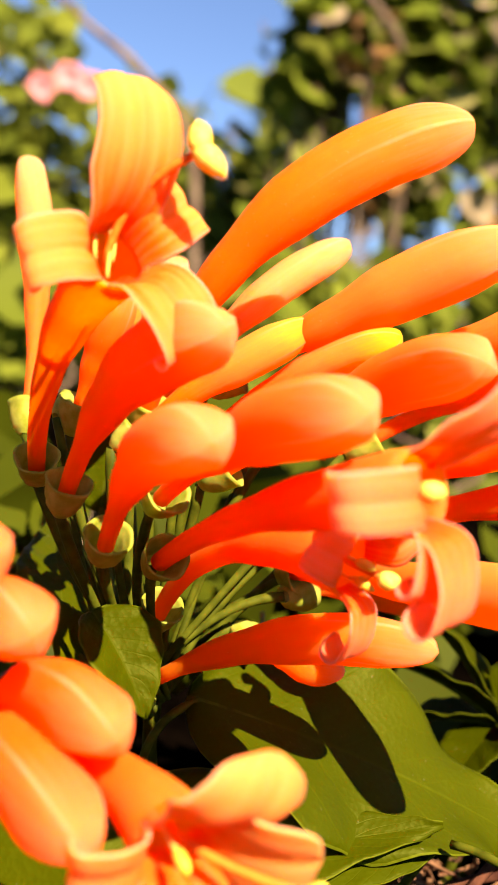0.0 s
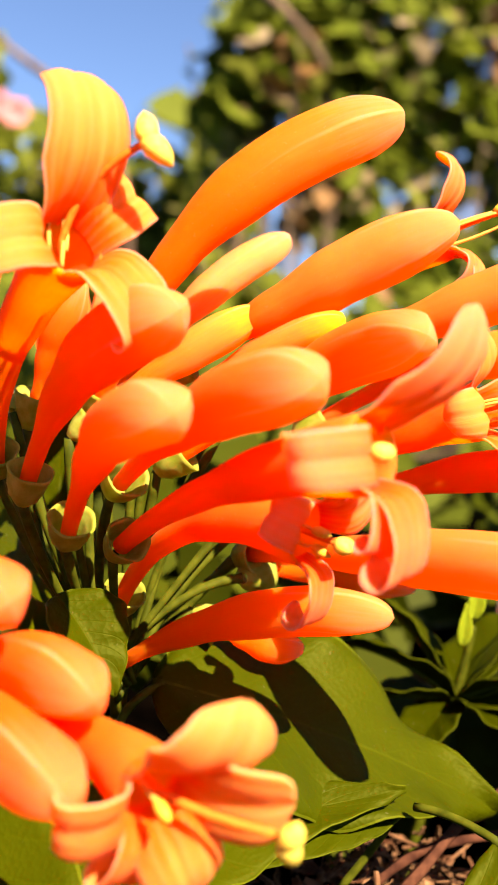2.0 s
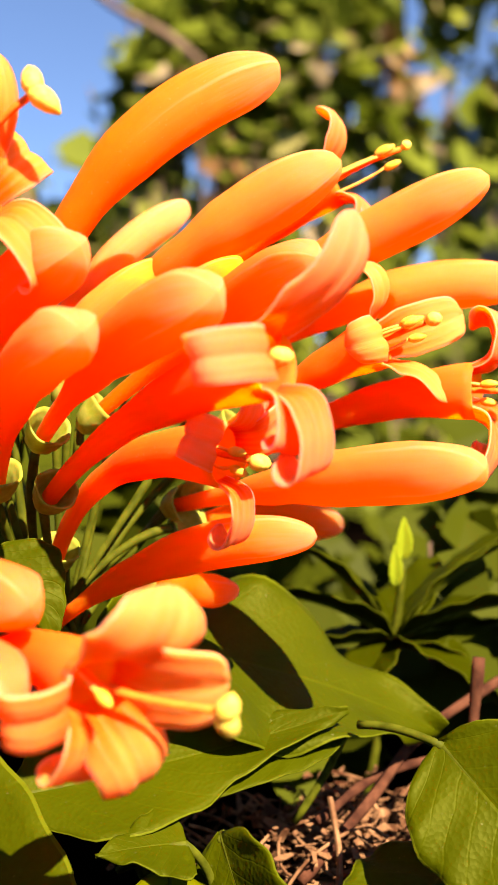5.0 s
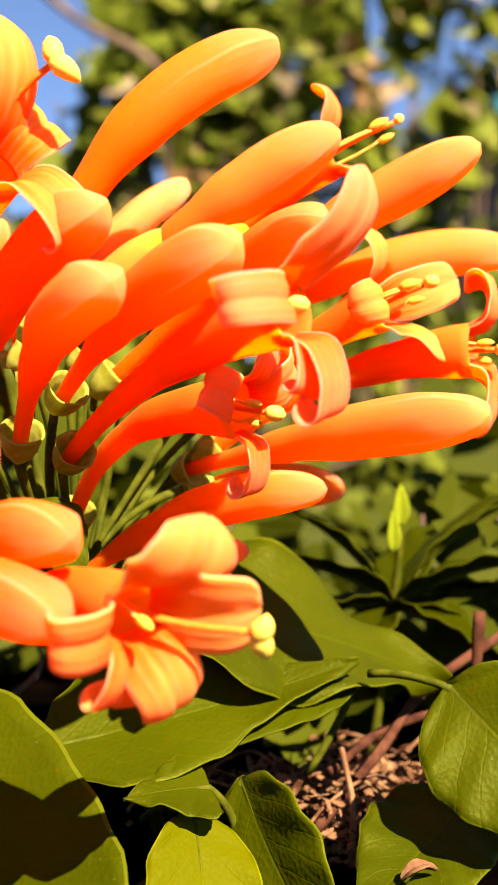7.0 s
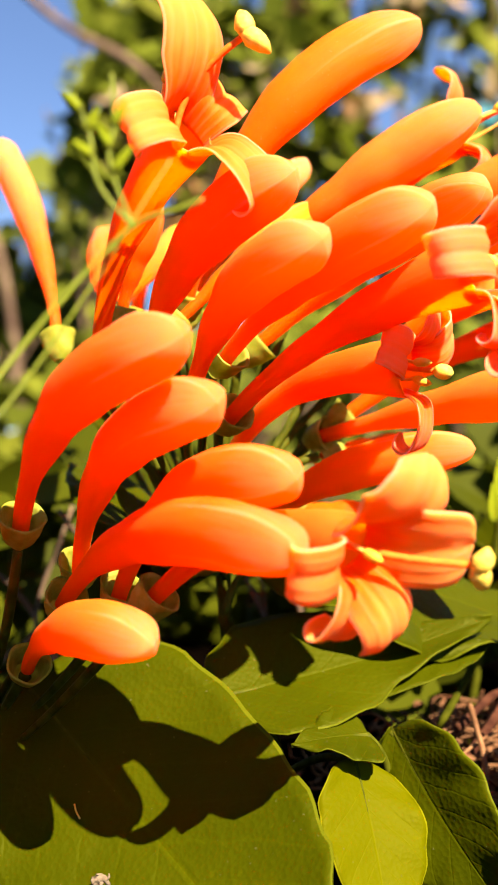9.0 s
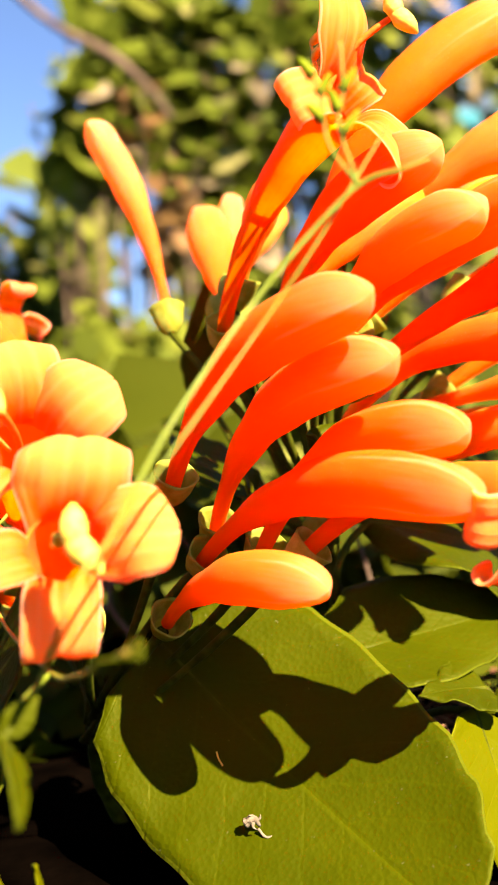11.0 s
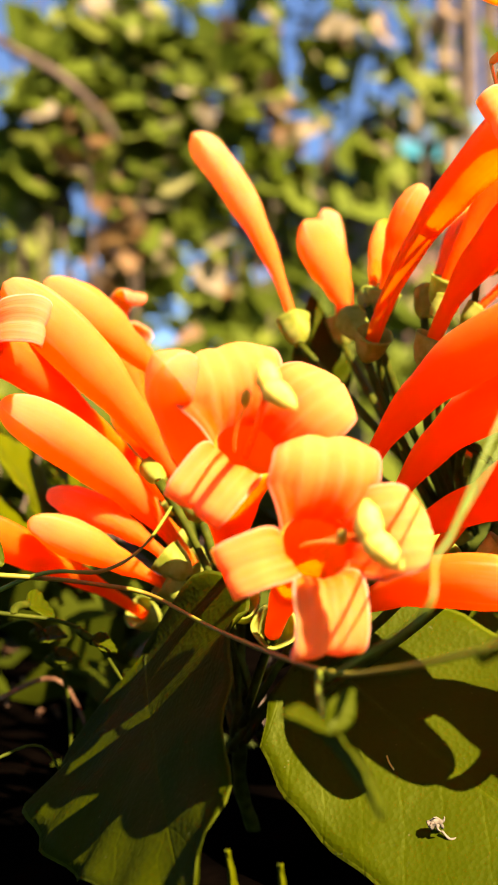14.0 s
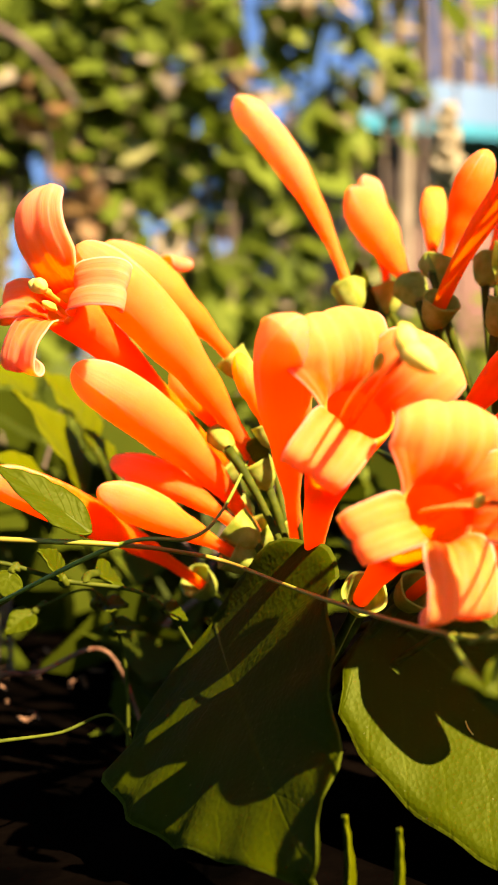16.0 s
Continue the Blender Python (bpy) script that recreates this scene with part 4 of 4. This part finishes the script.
strand("tendril", [(-0.0352, 0.1060, 0.1139), (-0.0392, 0.1056, 0.1190), (-0.0402, 0.1055, 0.1250), (-0.0420, 0.1055, 0.1300)], 0.0003, TENDRIL, "forked green tendril tip", "tendril", 30, 0.00025)

for b, t in (((-0.0375, 0.1056, 0.1205), (-0.0352, 0.1050, 0.1235)), ((-0.0376, 0.1055, 0.1235), (-0.0392, 0.1050, 0.1262)), ((-0.0373, 0.1055, 0.1262), (-0.0356, 0.1050, 0.1290)), ((-0.0398, 0.1056, 0.1225), (-0.0422, 0.1050, 0.1240)), ((-0.0404, 0.1055, 0.1255), (-0.0390, 0.1050, 0.1282)), ((-0.0410, 0.1055, 0.1280), (-0.0432, 0.1050, 0.1300))):
    leaf(b, t, (0.2, -0.9, 0.3), 0.0007, YOUNG_LEAF, "tiny pointed leaflet on the forked tendril", 0.03, 0.2, group="leaflets of the tendril")

# small creeping stems and leaves in the shade beside the lower cluster
strand("creeping_stem", [(-0.150, 0.222, -0.004), (-0.1396, 0.2115, 0.030), (-0.1376, 0.2115, 0.0528), (-0.1187, 0.2108, 0.0491), (-0.1012, 0.2105, 0.0448), (-0.090, 0.214, 0.030)], 0.0006, STALK, "thin green creeping stem beside the lower cluster", "vine", 40, 0.0004)
strand("creeping_stem", [(-0.100, 0.245, -0.004), (-0.1011, 0.2420, 0.026), (-0.1095, 0.2320, 0.044), (-0.1225, 0.2383, 0.040)], 0.0005, STALK, "thin green creeping stem beside the lower cluster", "vine", 40, 0.0003)
strand("grass_stalk", [(-0.150, 0.198, 0.016), (-0.1396, 0.2019, 0.0195), (-0.1219, 0.2068, 0.0194), (-0.1082, 0.2129, 0.0196), (-0.100, 0.218, -0.004)], 0.0004, STALK, "fine green grass stalk bent over the soil", "grass", 30, 0.0003)
strand("dry_twig", [(-0.160, 0.262, -0.004), (-0.1335, 0.2629, 0.0187), (-0.1178, 0.2684, 0.0199), (-0.0996, 0.2731, 0.0229), (-0.088, 0.275, -0.004)], 0.0008, DRY, "bent dry brown twig over the dark soil", "twig", 30, 0.0005)
for b, t, w, p in [((-0.0990, 0.2110, 0.0425), (-0.0935, 0.2120, 0.0395), 0.005, (-0.1012, 0.2105, 0.0448)), ((-0.1120, 0.2150, 0.0500), (-0.1060, 0.2200, 0.0470), 0.008, (-0.1150, 0.2107, 0.0485)), ((-0.1225, 0.2383, 0.0393), (-0.1290, 0.2360, 0.0350), 0.006, (-0.1205, 0.2375, 0.0410)), ((-0.1050, 0.2380, 0.0350), (-0.0985, 0.2370, 0.0345), 0.005, (-0.1035, 0.2390, 0.0330)), ((-0.1080, 0.2350, 0.0400), (-0.1020, 0.2320, 0.0405), 0.006, (-0.1085, 0.2335, 0.0420)), ((-0.1200, 0.2100, 0.0500), (-0.1250, 0.2070, 0.0560), 0.007, (-0.1200, 0.2108, 0.0492)), ((-0.1300, 0.2110, 0.0515), (-0.1330, 0.2080, 0.0450), 0.006, (-0.1290, 0.2110, 0.0515))]:
    leaf(b, t, (0.25, -0.6, 0.75), w, LEAF, "small green leaf on a creeping stem", 0.05, 0.25, 0.02, petiole=p, group="leaves of the creeping stems")

scrap = strand("dry_scrap", [(-0.0410, 0.1695, 0.0105), (-0.0396, 0.1687, 0.0115), (-0.0384, 0.1692, 0.0099)], 0.001, SCRAP, "crumpled dry scrap lying on the large leaf", "plant scrap", 14, 0.0003)
strand("dry_scrap", [(-0.0388, 0.1690, 0.0095), (-0.0373, 0.1680, 0.0081), (-0.0343, 0.1680, 0.0089)], 0.0003, SCRAP, "thin dry stalk lying on the large leaf", "plant scrap", 14, 0.0002)
for a in (0.4, 1.7, 2.9, 4.4):
    foot = np.array((-0.0396, 0.1688, 0.0111))
    strand("dry_scrap", [foot, foot + 0.0011 * np.array((math.cos(a), 0.25 * math.sin(a) - 0.3, 0.8 * math.sin(a))), foot + 0.0019 * np.array((math.cos(a + 0.5), -0.25, 0.8 * math.sin(a + 0.5)))], 0.0005, SCRAP, "crumpled dry flake lying on the large leaf", "plant scrap", 12, 0.0001)
strand("dry_scrap", [(-0.0442, 0.1822, 0.0208), (-0.0439, 0.1817, 0.0195), (-0.0432, 0.1810, 0.0182)], 0.00018, STIGMA, "pale seed hair lying on the large leaf", "plant scrap", 12)

# ---------------------------------------------------------------- hedge, hanging vines, house
def foliage(name, centre, size, count, leaf_size, material, label, category, stem=2, face=(0.25, -0.6, 0.7), thick=0.008):
    """A clump of leafy growth: a stem or two and an uneven cloud of small leaves."""
    thing = new(name)
    thing.location = (centre[0], centre[1], 0)
    tagged(thing, label, category)
    lumps = [(rng.normal(0, 0.46, 3), rng.uniform(0.15, 0.5)) for _ in range(max(4, count // 32))]
    places, ways, sizes = [], [], []
    for k in range(count):
        middle, spread = lumps[rng.integers(len(lumps))]
        q = np.clip(middle + rng.normal(0, spread * 0.6, 3), -1.15, 1.15)
        places.append(np.array((q[0] * size[0], q[1] * size[1], centre[2] + q[2] * size[2])))
        ways.append(np.asarray(face) + rng.normal(0, 0.6, 3))
        sizes.append(leaf_size * min(1.75, rng.lognormal(-0.08, 0.4)))
    v, f = leaf_cloud(places, ways, sizes, 0.5)
    mesh_object("crown", v, f, material, thing)
    if stem:
        for _ in range(stem):
            x, y = rng.uniform(-0.6, 0.6) * size[0], rng.uniform(-0.5, 0.5) * size[1]
            pts = [(x, y, -0.01), (x + rng.normal(0, 0.12) * size[0], y, centre[2] * 0.5), (x + rng.normal(0, 0.2) * size[0], y, centre[2]), (x + rng.normal(0, 0.25) * size[0], y, centre[2] + size[2] * 0.9)]
            sv, sf, suv = sweep(smooth_line(pts, 24), np.linspace(thick, thick / 2, 24), 8)
            mesh_object("trunk", sv, sf, BARK, thing, uvs=suv)
    return thing


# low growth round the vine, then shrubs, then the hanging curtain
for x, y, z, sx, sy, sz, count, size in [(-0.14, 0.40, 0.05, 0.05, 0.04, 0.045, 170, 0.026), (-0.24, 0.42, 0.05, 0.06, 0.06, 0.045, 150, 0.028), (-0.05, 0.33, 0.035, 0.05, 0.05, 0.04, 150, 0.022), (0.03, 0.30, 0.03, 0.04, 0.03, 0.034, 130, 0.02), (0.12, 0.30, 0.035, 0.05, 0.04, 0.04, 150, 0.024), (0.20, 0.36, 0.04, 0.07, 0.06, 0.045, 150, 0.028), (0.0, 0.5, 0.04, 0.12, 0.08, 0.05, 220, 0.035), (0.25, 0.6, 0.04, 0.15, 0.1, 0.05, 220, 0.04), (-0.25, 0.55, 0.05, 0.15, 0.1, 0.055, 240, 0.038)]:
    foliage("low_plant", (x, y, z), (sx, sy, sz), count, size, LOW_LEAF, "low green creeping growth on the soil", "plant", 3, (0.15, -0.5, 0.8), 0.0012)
for x, y, z, sx, sz, count in [(-0.4, 1.2, 0.09, 0.3, 0.11, 320), (0.1, 1.3, 0.08, 0.3, 0.1, 320), (0.6, 1.3, 0.06, 0.3, 0.09, 320), (-0.5, 2.0, 0.16, 0.3, 0.2, 360), (0.0, 2.1, 0.14, 0.3, 0.2, 360), (0.5, 2.1, 0.13, 0.3, 0.18, 360), (1.0, 2.1, 0.12, 0.3, 0.16, 360)]:
    foliage("low_shrub", (x, y, z), (sx, 0.2, sz), count, 0.06, HEDGE_LEAF, "low green shrub with sunlit leaves", "shrub", 3, thick=0.004)
for x, y, z, sx, sz, count in [(-0.78, 3.0, 0.42, 0.34, 0.46, 900), (-0.45, 3.0, 0.38, 0.26, 0.44, 800), (-0.2, 3.2, 0.42, 0.26, 0.44, 640), (0.0, 3.3, 0.42, 0.2, 0.45, 420), (0.15, 4.4, 0.5, 0.4, 0.5, 420), (0.75, 4.6, 0.45, 0.45, 0.5, 420), (1.4, 4.6, 0.4, 0.5, 0.45, 420), (2.1, 4.5, 0.38, 0.5, 0.42, 420), (-1.25, 3.2, 0.4, 0.34, 0.42, 400)]:
    foliage("shrub", (x, y, z), (sx, 0.22, sz), count, 0.085, HEDGE_LEAF, "green leafy shrub with sunlit leaves", "shrub", 2)
for x, z, sz, count in [(0.0, 0.72, 0.2, 90), (0.13, 0.75, 0.30, 110), (0.08, 1.05, 0.30, 190), (0.2, 0.95, 0.45, 300), (0.32, 0.85, 0.55, 360), (0.44, 0.85, 0.55, 380), (0.56, 0.85, 0.55, 330), (0.68, 0.72, 0.55, 260), (0.80, 0.75, 0.5, 170), (0.92, 0.8, 0.5, 110), (1.04, 1.1, 0.35, 70), (1.16, 1.25, 0.25, 40), (0.98, 0.4, 0.3, 110)]:
    foliage("hanging_vine", (x, 2.55 - 0.1 * x, z), (0.12, 0.03, sz), int(count * 0.85), 0.076, FAR_LEAF, "hanging green vine with some dry leaves", "vine", 3, thick=0.005)

for x, z, sz, count in [(0.17, 0.80, 0.16, 60), (0.26, 0.63, 0.14, 60), (0.60, 0.92, 0.16, 50), (0.21, 0.60, 0.12, 50)]:
    foliage("dry_vine", (x, 2.46, z), (0.05, 0.03, sz), count, 0.045, DEAD_LEAF, "withered brown vine among the green ones", "vine", 2, thick=0.004)

branch = strand("bare_branch", [(-0.62, 2.45, 0.94), (-0.46, 2.45, 0.82), (-0.33, 2.44, 0.735), (-0.2, 2.46, 0.6), (-0.15, 2.47, 0.3), (-0.14, 2.47, -0.01)], 0.007, BARK, "bare grey-green branch against the sky", "branch", end=0.013)
strand("dry_branch", [(-0.12, 2.42, 1.12), (-0.02, 2.4, 1.03), (0.134, 2.38, 0.935), (0.26, 2.5, 0.80), (0.30, 2.6, 0.4), (0.30, 2.6, -0.01)], 0.009, BARK, "brown bare branch among the hanging vines", "branch", end=0.014)
for x, z in ((0.665, 1.3), (0.30, 1.3)):
    strand("support_post", [(x, 2.62, -0.01), (x + 0.01, 2.62, 0.7), (x, 2.62, z)], 0.016, BARK, "dark wooden post among the hanging vines", "post")
strand("wooden_pole", [(1.60, 3.62, -0.01), (1.60, 3.62, 0.7), (1.62, 3.61, 1.5)], 0.03, plain_material("pale_wood", (0.16, 0.11, 0.05), (0.22, 0.16, 0.08), 14), "pale wooden pole beside the house", "post")


def blossom(centre, size):
    thing = new("pink_blossom")
    thing.location = centre
    tagged(thing, "pink blossom above the shrub", "flower")
    for k in range(6):
        a = k * 1.047
        radial = np.array((math.cos(a), -0.5, math.sin(a)))
        t = unit(radial) * size
        s = np.linspace(0, 1, 8)
        line = arc((0, 0, 0), t * 0.5 + np.array((0, -0.3 * size, 0)), t, s)
        side = unit(np.cross(t, (0, 1, 0)))
        wide = size * 0.4 * np.sin(np.pi * (0.12 + 0.8 * s))
        grid = line[:, None] + side * (np.linspace(-1, 1, 5)[None, :, None] * wide[:, None, None])
        v, f, uv = sheet(grid, 0.002)
        mesh_object("petal", v, f, PINK, thing, uvs=uv)
    line = smooth_line([(0, 0, 0), (0.02, 0.02, -centre[2] * 0.5), (0.0, 0.03, -centre[2] - 0.01)], 16)
    v, f, uv = sweep(line, np.full(16, 0.004), 6)
    mesh_object("stalk", v, f, STALK, thing, uvs=uv)


for spot in ((-0.51, 2.64, 0.735), (-0.46, 2.64, 0.72), (-0.57, 2.64, 0.70)):
    blossom(spot, 0.04)


def cream_spike(foot, low, high, count):
    """A slim stalk with a spike of small cream flowers."""
    thing = new("flower_spike")
    thing.location = foot
    tagged(thing, "cream flower spike on a tall green stalk", "flower")
    rise = [np.asarray(p) - np.asarray(foot) for p in (foot, low, high)]
    line = smooth_line(rise, 24)
    v, f, uv = sweep(line, np.linspace(0.004, 0.002, 24), 6)
    mesh_object("stalk", v, f, STALK, thing, uvs=uv)
    for k in range(count):
        at_k = rise[1] + (rise[2] - rise[1]) * (k / (count - 1))
        a = k * 2.4
        out = np.array((math.cos(a), math.sin(a), 0.5))
        size = 0.016 * (1.15 - 0.5 * k / count)
        ln = arc(at_k, at_k + out * size * 0.8, at_k + out * size * 1.5, np.linspace(0, 1, 8))
        v, f, uv = sweep(ln, size * 0.62 * np.sqrt(np.maximum(0.03, 1 - np.linspace(-1, 1, 8) ** 2)), 8)
        mesh_object("floret", v, f, CREAM, thing, uvs=uv)


cream_spike((0.56, 1.33, -0.005), (0.561, 1.33, 0.43), (0.562, 1.329, 0.535), 22)


def box(bm, x0, x1, y0, y1, z0, z1):
    m = bmesh.ops.create_cube(bm, size=1)
    for v in m["verts"]:
        v.co = ((x0 + x1) / 2 + v.co.x * (x1 - x0), (y0 + y1) / 2 + v.co.y * (y1 - y0), (z0 + z1) / 2 + v.co.z * (z1 - z0))


def house():
    thing = new("house")
    thing.location = (2.4, 6.0, 0)
    tagged(thing, "distant house with a blue-grey roof edge and teal trim", "house")
    bm = bmesh.new()
    box(bm, 0.15, 4.0, 0.2, 3.0, -0.02, 1.9)
    part("wall", bm, plain_material("wall_brown", (0.12, 0.05, 0.025), (0.16, 0.08, 0.04), 3), thing)
    bm = bmesh.new()
    box(bm, -0.15, 4.2, -0.2, 3.2, 1.98, 2.22)
    bmesh.ops.bevel(bm, geom=bm.edges[:], offset=0.02, segments=2)
    part("roof", bm, plain_material("roof_grey_blue", (0.07, 0.12, 0.165), (0.1, 0.16, 0.21), 3), thing)
    bm = bmesh.new()
    box(bm, -0.17, 4.2, -0.23, 3.2, 1.9, 1.98)
    part("trim", bm, plain_material("teal_trim", (0.005, 0.13, 0.145), (0.01, 0.17, 0.19), 3), thing)
    for k in range(7):
        bm = bmesh.new()
        box(bm, 0.45 + k * 0.16, 0.55 + k * 0.16, 0.3, 0.36, 2.22, 3.2)
        part("slat", bm, BARK, thing)


house()
